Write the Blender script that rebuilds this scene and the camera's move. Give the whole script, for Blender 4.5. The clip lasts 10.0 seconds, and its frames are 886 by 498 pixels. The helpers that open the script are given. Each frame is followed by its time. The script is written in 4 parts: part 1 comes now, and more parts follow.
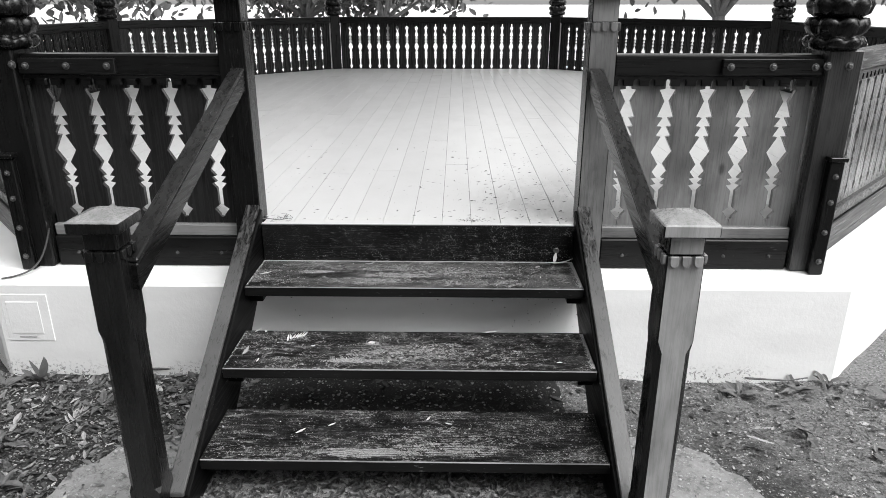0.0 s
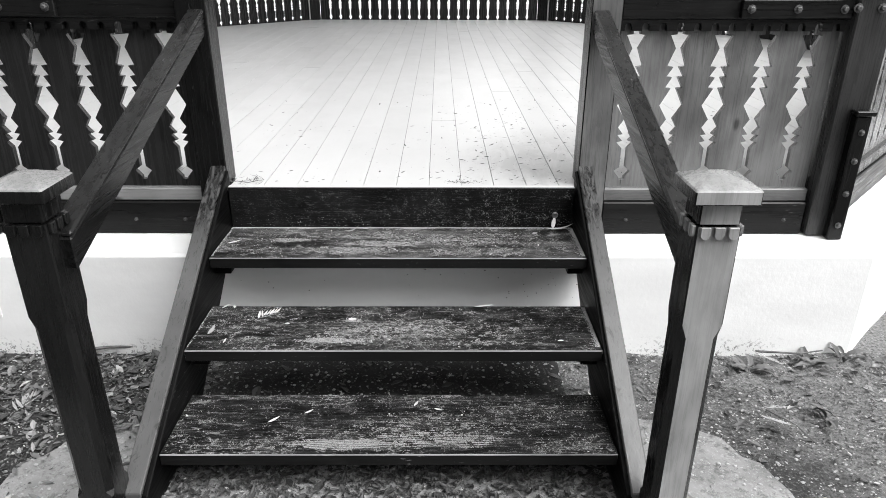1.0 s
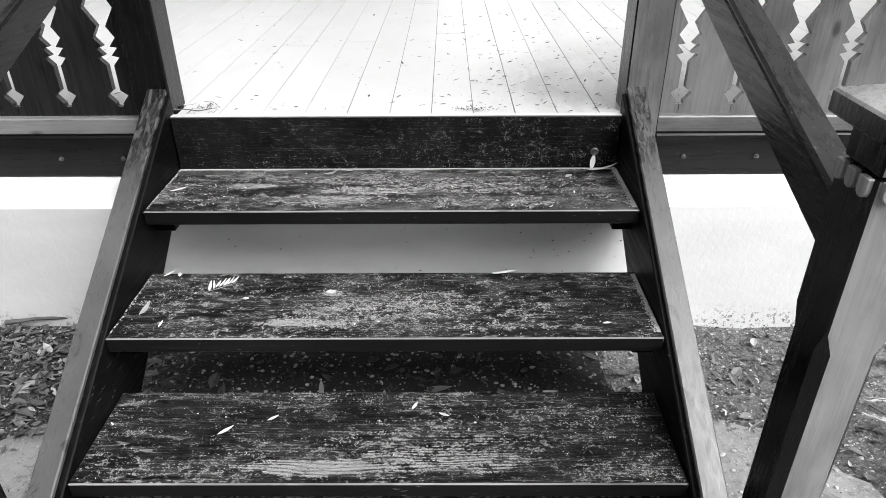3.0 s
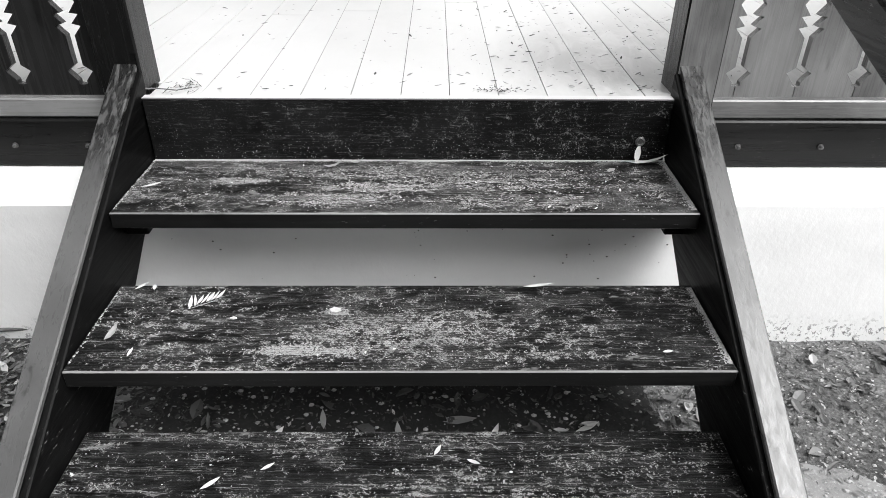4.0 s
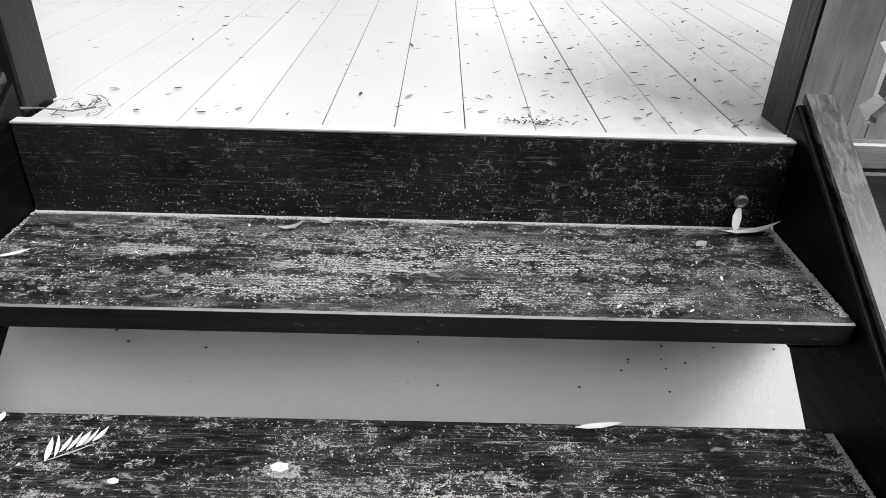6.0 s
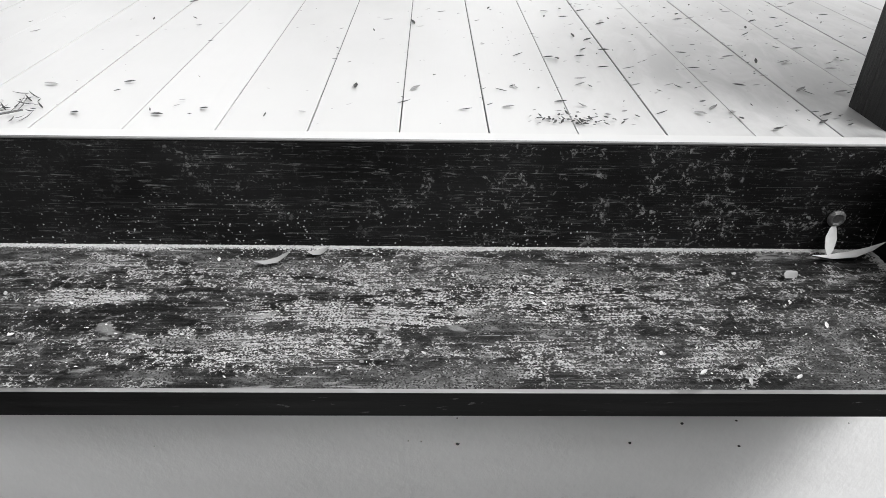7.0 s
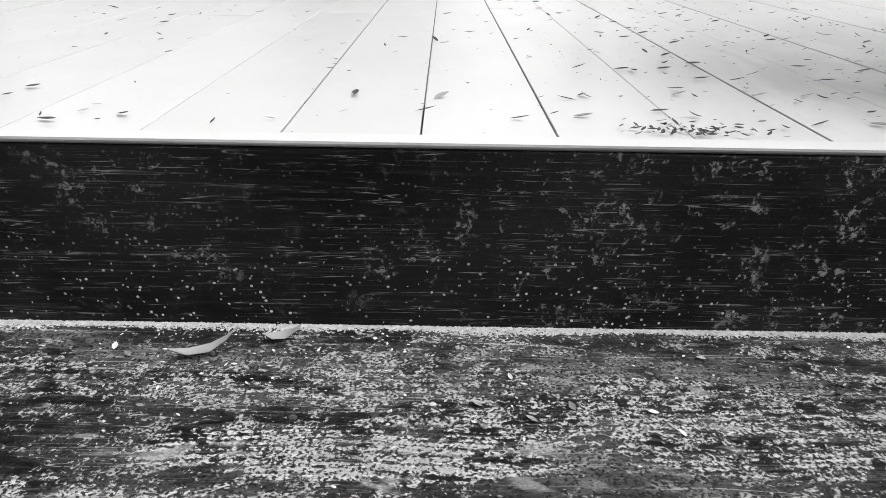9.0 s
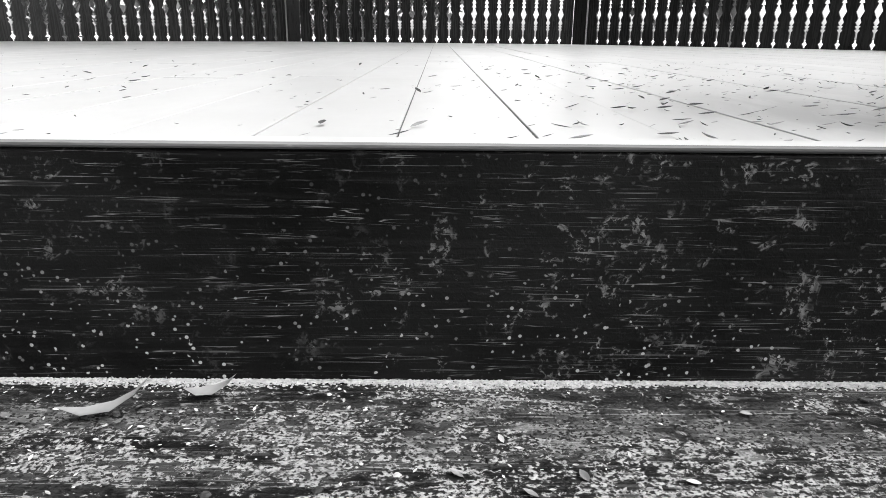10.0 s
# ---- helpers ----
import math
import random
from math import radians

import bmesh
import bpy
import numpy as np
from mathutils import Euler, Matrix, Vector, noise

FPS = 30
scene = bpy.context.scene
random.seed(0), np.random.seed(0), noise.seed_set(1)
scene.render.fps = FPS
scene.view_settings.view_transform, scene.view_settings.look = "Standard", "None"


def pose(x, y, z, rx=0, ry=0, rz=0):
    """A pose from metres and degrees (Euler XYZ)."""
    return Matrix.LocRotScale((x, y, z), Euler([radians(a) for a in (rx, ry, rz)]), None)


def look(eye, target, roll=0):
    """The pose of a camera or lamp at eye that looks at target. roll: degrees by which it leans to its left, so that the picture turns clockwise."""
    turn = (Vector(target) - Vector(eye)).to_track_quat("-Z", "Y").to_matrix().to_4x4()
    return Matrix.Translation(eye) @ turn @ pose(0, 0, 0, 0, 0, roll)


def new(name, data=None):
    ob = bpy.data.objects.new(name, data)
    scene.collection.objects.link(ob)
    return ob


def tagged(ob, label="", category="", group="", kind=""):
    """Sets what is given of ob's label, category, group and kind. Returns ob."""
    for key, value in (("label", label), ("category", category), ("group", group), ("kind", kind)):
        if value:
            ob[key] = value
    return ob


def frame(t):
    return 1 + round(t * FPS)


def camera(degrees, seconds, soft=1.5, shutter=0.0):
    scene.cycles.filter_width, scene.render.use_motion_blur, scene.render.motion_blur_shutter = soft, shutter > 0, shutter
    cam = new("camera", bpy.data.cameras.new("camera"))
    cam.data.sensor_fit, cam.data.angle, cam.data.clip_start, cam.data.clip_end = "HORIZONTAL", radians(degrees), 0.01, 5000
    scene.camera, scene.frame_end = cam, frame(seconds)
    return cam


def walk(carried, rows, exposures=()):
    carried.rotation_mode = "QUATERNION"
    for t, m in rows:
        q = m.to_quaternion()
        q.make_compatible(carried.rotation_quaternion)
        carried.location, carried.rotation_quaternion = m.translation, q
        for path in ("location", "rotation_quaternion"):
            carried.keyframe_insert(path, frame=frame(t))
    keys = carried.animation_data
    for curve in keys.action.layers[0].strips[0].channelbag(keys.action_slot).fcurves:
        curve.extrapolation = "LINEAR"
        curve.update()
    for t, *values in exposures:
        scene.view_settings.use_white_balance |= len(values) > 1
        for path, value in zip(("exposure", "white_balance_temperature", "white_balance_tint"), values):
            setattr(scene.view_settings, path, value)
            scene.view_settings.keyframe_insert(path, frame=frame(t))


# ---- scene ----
cam = camera(66.4, 10.0, soft=0.4)
EXPOSURES = [(0.0, 1.97), (1.5, 2.25), (5.0, 2.22), (7.5, 2.07), (9.0, 2.10), (10.0, 2.24)]
PATH = [
    (0, (0.158, 0.326, 1.542), (0.123, 2.204, 0.856), -0.0),
    (0.5, (0.174, 0.434, 1.511), (0.147, 2.292, 0.771), 0.6),
    (1, (0.142, 0.58, 1.477), (0.153, 2.413, 0.676), 0.2),
    (1.5, (0.104, 0.706, 1.44), (0.116, 2.513, 0.583), -1.5),
    (2, (0.105, 0.817, 1.396), (0.131, 2.572, 0.438), -0.8),
    (2.5, (0.146, 0.988, 1.349), (0.168, 2.735, 0.377), -0.6),
    (2.7, (0.159, 1.043, 1.324), (0.157, 2.793, 0.354), -0.2),
    (3.8, (0.082, 1.337, 1.251), (0.059, 3.032, 0.189), -0.6),
    (4, (0.066, 1.4, 1.227), (0.087, 3.102, 0.178), 0.4),
    (4.5, (0.029, 1.528, 1.188), (0.099, 3.248, 0.17), 1.2),
    (5, (0.018, 1.666, 1.158), (0.09, 3.391, 0.148), 2.1),
    (5.5, (0.046, 1.822, 1.106), (0.076, 3.552, 0.102), 2.3),
    (5.7, (0.053, 1.867, 1.085), (0.076, 3.605, 0.096), 2.1),
    (6.8, (0.036, 2.139, 1.037), (0.08, 3.829, -0.032), 1.0),
    (7, (0.017, 2.189, 1.02), (0.06, 3.878, -0.051), 1.2),
    (7.5, (-0.028, 2.304, 0.998), (0.083, 3.995, -0.064), 3.0),
    (8, (-0.036, 2.381, 0.941), (0.084, 4.082, -0.103), 2.8),
    (8.5, (-0.021, 2.441, 0.87), (0.034, 4.194, -0.09), 1.5),
    (9, (-0.005, 2.501, 0.82), (0.002, 4.308, -0.036), 1.0),
    (9.5, (0.003, 2.543, 0.768), (0.003, 4.399, 0.024), 1.3),
    (10, (0.011, 2.584, 0.736), (0.031, 4.49, 0.132), 0.6),
]
walk(cam, [(t, look(eye, target, roll)) for t, eye, target, roll in PATH], EXPOSURES)

# ---- light ----
SUN_AZ, SUN_EL = radians(125), radians(55)      # from +y towards +x
world = bpy.data.worlds.new("sky")
scene.world = world
world.use_nodes = True
wn, wl = world.node_tree.nodes, world.node_tree.links
sky = wn.new("ShaderNodeTexSky")
sky.sky_type, sky.sun_disc = "NISHITA", False
sky.sun_elevation, sky.sun_rotation = SUN_EL, SUN_AZ
sky.dust_density = 3.0
grey = wn.new("ShaderNodeRGBToBW")
wl.new(sky.outputs[0], grey.inputs[0])
wl.new(grey.outputs[0], wn["Background"].inputs["Color"])
wn["Background"].inputs["Strength"].default_value = 0.15
sun = new("sun", bpy.data.lights.new("sun", "SUN"))
sun.data.energy, sun.data.angle = 0.15, radians(40)
sd = Vector((math.sin(SUN_AZ) * math.cos(SUN_EL), math.cos(SUN_AZ) * math.cos(SUN_EL), math.sin(SUN_EL)))
sun.matrix_world = look(tuple(sd * 30), (0, 0, 0))


# ---- materials (the film is black and white, so all is grey) ----
def nodes_of(name):
    m = bpy.data.materials.new(name)
    m.use_nodes = True
    return m, m.node_tree.nodes, m.node_tree.links, m.node_tree.nodes["Principled BSDF"]


class Net:
    """Small helper round one node tree."""

    def __init__(self, name, rough=0.5, spec=0.5):
        self.mat, self.n, self.l, self.b = nodes_of(name)
        self.b.inputs["Roughness"].default_value = rough
        self.b.inputs["Specular IOR Level"].default_value = spec
        tc = self.n.new("ShaderNodeTexCoord")
        self.obj = tc.outputs["Object"]
        sep = self.n.new("ShaderNodeSeparateXYZ")
        self.l.new(self.obj, sep.inputs[0])
        self.xyz = sep.outputs
        info = self.n.new("ShaderNodeObjectInfo")
        self.rand = info.outputs["Random"]

    def put(self, socket, value):
        if isinstance(value, (int, float)):
            socket.default_value = value
        else:
            self.l.new(value, socket)

    def coords(self, scale=(1, 1, 1), shift=True):
        mp = self.n.new("ShaderNodeMapping")
        mp.inputs["Scale"].default_value = scale
        self.l.new(self.obj, mp.inputs["Vector"])
        if shift:
            mul = self.math("MULTIPLY", self.rand, 37.0)
            self.l.new(mul, mp.inputs["Location"])
        return mp.outputs[0]

    def noise(self, scale, detail=4.0, rough=0.6, axes=(1, 1, 1), warp=0.0):
        t = self.n.new("ShaderNodeTexNoise")
        t.inputs["Scale"].default_value, t.inputs["Detail"].default_value = scale, detail
        t.inputs["Roughness"].default_value, t.inputs["Distortion"].default_value = rough, warp
        self.l.new(self.coords(axes), t.inputs["Vector"])
        return t.outputs["Fac"]

    def voronoi(self, scale, axes=(1, 1, 1), feature="F1", out="Distance", rand=1.0):
        t = self.n.new("ShaderNodeTexVoronoi")
        t.feature = feature
        t.inputs["Scale"].default_value = scale
        t.inputs["Randomness"].default_value = rand
        self.l.new(self.coords(axes), t.inputs["Vector"])
        return t.outputs[out]

    def step(self, v, lo, hi, a=0.0, b=1.0):
        t = self.n.new("ShaderNodeMapRange")
        t.interpolation_type = "SMOOTHSTEP"
        for k, x in (("From Min", lo), ("From Max", hi), ("To Min", a), ("To Max", b)):
            self.put(t.inputs[k], x)
        self.l.new(v, t.inputs["Value"])
        return t.outputs[0]

    def math(self, op, a, b=0.0):
        t = self.n.new("ShaderNodeMath")
        t.operation = op
        self.put(t.inputs[0], a)
        self.put(t.inputs[1], b)
        return t.outputs[0]

    def mix(self, f, a, b):
        t = self.n.new("ShaderNodeMix")
        t.data_type = "FLOAT"
        self.put(t.inputs[0], f)
        self.put(t.inputs[2], a)
        self.put(t.inputs[3], b)
        return t.outputs[0]

    def blob(self, cx, cy, rx, ry, ragged=0.0, field=None):
        """1 inside an oval of the ground plan, fading to 0 at its rim; field frays the rim."""
        dx = self.math("DIVIDE", self.math("SUBTRACT", self.xyz["X"], cx), rx)
        dy = self.math("DIVIDE", self.math("SUBTRACT", self.xyz["Y"], cy), ry)
        d = self.math("ADD", self.math("MULTIPLY", dx, dx), self.math("MULTIPLY", dy, dy))
        if field is not None:
            d = self.math("ADD", d, self.math("MULTIPLY", self.math("SUBTRACT", field, 0.5), ragged))
        return self.step(d, 1.0, 0.15)

    def finish(self, base, rough=None, height=None, depth=0.002, strength=0.6):
        comb = self.n.new("ShaderNodeCombineColor")
        for k in range(3):
            self.put(comb.inputs[k], base)
        self.l.new(comb.outputs[0], self.b.inputs["Base Color"])
        if rough is not None:
            self.put(self.b.inputs["Roughness"], rough)
        if height is not None:
            bp = self.n.new("ShaderNodeBump")
            bp.inputs["Distance"].default_value = depth
            bp.inputs["Strength"].default_value = strength
            self.l.new(height, bp.inputs["Height"])
            self.l.new(bp.outputs[0], self.b.inputs["Normal"])
        return self.mat


def stretched(axis, along, across):
    return tuple(along if k == axis else across for k in range(3))


def dark_paint(name, axis, base=0.005, wear=0.25, rough=0.30, spec=0.2):
    """Dark oil-painted timber, the grain along one axis showing through, with worn flecks."""
    t = Net(name, rough, spec)
    grain = t.noise(1.0, 6, 0.65, stretched(axis, 3, 90), 0.6)
    broad = t.noise(2.2, 3, 0.5)
    fleck = t.noise(1.0, 5, 0.7, stretched(axis, 30, 140))
    tone = t.mix(t.step(broad, 0.3, 0.7), base * 0.7, base * 1.4)
    tone = t.mix(t.step(grain, 0.45, 0.75, 0, 0.5), tone, base * 2.2)
    smudge = t.noise(11.0, 5, 0.65, stretched(axis, 0.5, 1.3), 0.6)
    tone = t.mix(t.step(smudge, 0.56, 0.68, 0, 0.6), tone, base * 0.3)
    tone = t.mix(t.step(smudge, 0.42, 0.30, 0, 0.5), tone, base * 1.9)
    worn = t.math("MULTIPLY", t.step(fleck, 0.62, 0.70), t.step(broad, 0.42, 0.65, 0, wear))
    tone = t.mix(worn, tone, 0.32)
    r = t.step(grain, 0.3, 0.7, rough - 0.08, rough + 0.14)
    return t.finish(tone, r, t.math("ADD", grain, t.math("MULTIPLY", fleck, 0.4)), 0.0012, 0.5)


def lit_thin_paint(name, axis, base=0.08, spec=0.4):
    """Thin paint, light mixed into its tone: the timber's figure and knots show through."""
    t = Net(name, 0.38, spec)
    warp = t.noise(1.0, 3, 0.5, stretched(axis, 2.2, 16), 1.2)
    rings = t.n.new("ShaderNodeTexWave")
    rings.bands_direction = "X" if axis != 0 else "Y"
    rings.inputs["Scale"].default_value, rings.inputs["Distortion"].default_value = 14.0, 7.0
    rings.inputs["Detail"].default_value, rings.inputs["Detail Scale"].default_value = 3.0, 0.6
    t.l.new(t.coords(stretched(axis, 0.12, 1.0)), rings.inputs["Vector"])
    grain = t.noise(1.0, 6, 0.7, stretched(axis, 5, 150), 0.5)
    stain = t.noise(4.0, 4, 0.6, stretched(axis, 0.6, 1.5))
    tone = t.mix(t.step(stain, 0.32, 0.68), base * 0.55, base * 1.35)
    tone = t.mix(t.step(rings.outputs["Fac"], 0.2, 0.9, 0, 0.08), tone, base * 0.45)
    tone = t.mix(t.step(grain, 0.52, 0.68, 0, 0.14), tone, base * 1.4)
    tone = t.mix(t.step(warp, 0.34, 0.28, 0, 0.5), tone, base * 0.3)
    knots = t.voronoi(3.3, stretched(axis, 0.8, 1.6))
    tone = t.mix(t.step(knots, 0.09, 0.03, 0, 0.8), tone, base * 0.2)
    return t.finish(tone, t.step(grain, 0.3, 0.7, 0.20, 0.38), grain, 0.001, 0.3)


def tread_paint(name, spots, base=0.010, cover=0.0, ringy=0.5, chalk=1.0, film=0.05, fibre=24.0, spec=0.2):
    """Worn dark tread: black paint broken into granules, bare wood where feet rub, ringed grain.

    spots: ovals (x, y, rx, ry, strength) of the tread that are worn most."""
    t = Net(name, 0.6, spec)
    big = t.noise(5.0, 4, 0.6, (0.8, 1.6, 1))
    patch = t.noise(17.0, 5, 0.62, (0.55, 1.5, 1), 0.6)
    grain = t.noise(1.0, 5, 0.65, (7, 150, 60), 0.9)
    salt = t.noise(1.0, 4, 0.72, (135, 150, 135), 0.6)
    crisp = t.noise(1.0, 4, 0.65, (38, 60, 40), 0.5)
    fine = t.noise(1.0, 2, 0.6, (400, 460, 400))
    rings = t.n.new("ShaderNodeTexWave")
    rings.bands_direction = "Y"
    rings.inputs["Scale"].default_value, rings.inputs["Distortion"].default_value = fibre, 16.0
    rings.inputs["Detail"].default_value, rings.inputs["Detail Scale"].default_value = 2.0, 0.5
    t.l.new(t.coords((0.28, 1, 1)), rings.inputs["Vector"])
    ring = rings.outputs["Fac"]

    def lean(v, k):
        return t.math("MULTIPLY", t.math("SUBTRACT", v, 0.5), k)

    def add(*vs):
        out = vs[0]
        for v in vs[1:]:
            out = t.math("ADD", out, v)
        return out
    wear = t.step(big, 0.42, 0.62, 0, 0.45)
    for x, y, rx, ry, k in spots:
        wear = t.math("MAXIMUM", wear, t.math("MULTIPLY", t.blob(x, y, rx, ry, 2.2, patch), k))
    under = t.mix(t.step(add(patch, lean(crisp, 0.4)), 0.42, 0.62), base * 0.35, t.mix(wear, base * 1.4, base * 1.4 + film))
    under = t.mix(t.math("MULTIPLY", t.step(grain, 0.5, 0.62), t.math("ADD", t.math("MULTIPLY", wear, 0.5), 0.1)), under, 0.12)
    chip = add(t.math("MULTIPLY", salt, 0.55), t.math("MULTIPLY", crisp, 0.45), lean(grain, 0.05), t.math("MULTIPLY", lean(ring, 0.16 * ringy), wear), lean(patch, 0.09), t.math("MULTIPLY", wear, 0.11), cover)
    tone = t.mix(t.step(chip, 0.556, 0.604), under, t.mix(t.step(fine, 0.35, 0.65), t.mix(patch, 0.05, 0.20), t.mix(wear, 0.24 * chalk, 0.48 * chalk)))
    bare = add(wear, lean(patch, 1.3), lean(crisp, 0.7), lean(ring, 0.5 * ringy))
    cloud = t.noise(7.0, 4, 0.6, (0.5, 1.3, 1), 0.8)
    tone = t.mix(t.math("MULTIPLY", t.step(cloud, 0.52, 0.60, 0, 0.75 if film > 0.05 else 0.35), t.step(crisp, 0.40, 0.55, 0.3, 1.0)), tone, t.mix(fine, film * 0.8, film * 2.0))
    tone = t.mix(t.step(bare, 0.90, 1.00, 0, 0.8), tone, t.mix(grain, 0.16 * chalk, 0.40 * chalk))
    line = t.math("MULTIPLY", t.step(ring, 0.30, 0.12), t.math("MULTIPLY", t.step(wear, 0.35, 0.7, 0.12, 1.0), t.step(crisp, 0.38, 0.55, 0.3, 1.0)))
    tone = t.mix(t.math("MULTIPLY", line, ringy), tone, 0.007)
    hair = t.noise(1.0, 2, 0.5, (3.5, 95, 40), 1.0)
    crack = t.math("MULTIPLY", t.step(hair, 0.488, 0.497), t.step(hair, 0.510, 0.501))
    tone = t.mix(t.math("MULTIPLY", crack, t.step(patch, 0.44, 0.56, 0.1, 0.8)), tone, 0.26 * chalk)
    pits = add(fine, lean(salt, -0.5), lean(grain, -0.25))
    tone = t.mix(t.step(pits, 0.47, 0.41, 0, 0.9), tone, 0.005)
    smear = t.noise(1.0, 3, 0.5, (9, 30, 10), 1.4)
    tone = t.mix(t.math("MULTIPLY", t.step(smear, 0.64, 0.70), t.step(crisp, 0.40, 0.52, 0, 0.55)), tone, 0.22 * chalk)
    h = add(t.math("MULTIPLY", salt, 0.8), grain, t.math("MULTIPLY", fine, 0.5))
    return t.finish(tone, t.step(crisp, 0.35, 0.65, 0.42, 0.75), h, 0.0025, 0.8)


def riser_paint(name):
    """Nearly black riser: broken hairline scratches along the grain, chalky scuffs, splashed dots."""
    t = Net(name, 0.45, 0.1)
    sep = t.n.new("ShaderNodeSeparateXYZ")
    t.l.new(t.obj, sep.inputs[0])
    broad = t.noise(4.5, 3, 0.55)
    few = t.noise(16, 3, 0.6)
    grain = t.noise(1.0, 4, 0.65, (6, 60, 150), 0.5)
    hair = t.noise(1.0, 2, 0.5, (4, 40, 210), 1.2)
    gaps = t.noise(1.0, 3, 0.6, (45, 20, 160))
    scuff = t.noise(1.0, 4, 0.7, (26, 20, 30), 1.2)
    fine = t.noise(1.0, 3, 0.7, (190, 60, 200), 0.5)
    dots = t.voronoi(165)
    pick = t.noise(1.0, 1, 0.5, (200, 200, 200))
    tone = t.mix(t.step(broad, 0.35, 0.65), 0.003, 0.009)
    tone = t.mix(t.step(grain, 0.5, 0.72, 0, 0.5), tone, 0.014)
    close = t.math("MULTIPLY", t.step(hair, 0.49, 0.50), t.step(hair, 0.512, 0.502))
    tone = t.mix(t.math("MULTIPLY", close, t.math("MULTIPLY", t.step(gaps, 0.43, 0.53), t.step(few, 0.36, 0.54, 0.25, 1.0))), tone, 0.13)
    marks = t.math("MULTIPLY", t.step(scuff, 0.52, 0.64), t.step(t.math("ADD", broad, t.math("MULTIPLY", t.xyz["X"], 0.34)), 0.45, 0.57, 0.12, 1.0))
    tone = t.mix(t.math("MULTIPLY", marks, t.step(fine, 0.50, 0.60, 0, 0.9)), tone, 0.16)
    splash = t.step(sep.outputs["Z"], 0.62, 0.52, 0.12, 1.0)
    spot = t.math("MULTIPLY", t.step(dots, 0.25, 0.17), t.step(pick, 0.51, 0.53))
    tone = t.mix(t.math("MULTIPLY", spot, t.math("MULTIPLY", splash, t.step(few, 0.38, 0.55, 0.25, 1.0))), tone, 0.34)
    return t.finish(tone, t.step(scuff, 0.3, 0.7, 0.32, 0.6), t.math("ADD", grain, fine), 0.0010, 0.5)


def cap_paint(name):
    """Glossy strip on the stringers: sky sheen painted grey below, cracked dark streaks above."""
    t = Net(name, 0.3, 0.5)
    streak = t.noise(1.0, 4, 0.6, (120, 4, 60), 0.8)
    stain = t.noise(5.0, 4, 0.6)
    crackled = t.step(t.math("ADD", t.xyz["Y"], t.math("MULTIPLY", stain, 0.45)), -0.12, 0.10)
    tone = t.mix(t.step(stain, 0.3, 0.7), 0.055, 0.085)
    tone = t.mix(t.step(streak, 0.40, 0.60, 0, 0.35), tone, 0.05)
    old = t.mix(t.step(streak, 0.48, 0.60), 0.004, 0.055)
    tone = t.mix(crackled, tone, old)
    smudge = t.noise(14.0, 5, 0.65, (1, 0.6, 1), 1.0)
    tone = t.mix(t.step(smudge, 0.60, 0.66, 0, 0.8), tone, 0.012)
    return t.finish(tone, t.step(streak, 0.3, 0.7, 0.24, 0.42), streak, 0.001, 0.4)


def floor_paint(name, axis=1):
    """Pale glossy floor paint, scuffed, each plank a little different."""
    t = Net(name, 0.3, 0.5)
    grain = t.noise(1.0, 5, 0.6, stretched(axis, 3, 60), 0.4)
    dirt = t.noise(3.0, 5, 0.65, (1.4, 0.8, 1))
    fleck = t.noise(1.0, 4, 0.7, (60, 22, 30))
    tone = t.mix(t.rand, 0.445, 0.475)
    tone = t.mix(t.step(grain, 0.5, 0.75, 0, 0.3), tone, 0.44)
    tone = t.mix(t.step(dirt, 0.55, 0.8, 0, 0.25), tone, 0.42)
    tone = t.mix(t.math("MULTIPLY", t.step(fleck, 0.7, 0.78), t.step(dirt, 0.5, 0.7)), tone, 0.18)
    if axis == 1:      # scuffed bare beside the entrance, with a grey reflection painted in
        rub = t.noise(1.0, 5, 0.65, (14, 5, 8), 0.8)
        tone = t.mix(t.math("MULTIPLY", t.blob(0.95, 0.35, 0.80, 0.85, 1.2, dirt), t.step(rub, 0.35, 0.62, 0.35, 0.9)), tone, 0.30)
    return t.finish(tone, t.step(dirt, 0.3, 0.8, 0.30, 0.42), grain, 0.0008, 0.3)


def plaster(name):
    """Limewashed plinth: white, brushed, damp-stained towards chips low down."""
    t = Net(name, 0.75, 0.3)
    broad = t.noise(2.0, 4, 0.6, (1, 1, 2.5))
    fine = t.noise(60, 4, 0.6)
    chips = t.noise(70, 6, 0.75)
    sep = t.n.new("ShaderNodeSeparateXYZ")
    t.l.new(t.obj, sep.inputs[0])
    tone = t.mix(t.step(broad, 0.3, 0.75), 0.78, 0.70)
    low = t.step(sep.outputs["Z"], 0.095, 0.01)
    tone = t.mix(t.math("MULTIPLY", t.step(chips, 0.55, 0.58), t.math("MULTIPLY", low, t.step(broad, 0.35, 0.6))), tone, 0.16)
    return t.finish(tone, 0.75, t.math("ADD", fine, t.math("MULTIPLY", broad, 2.0)), 0.002, 0.5)


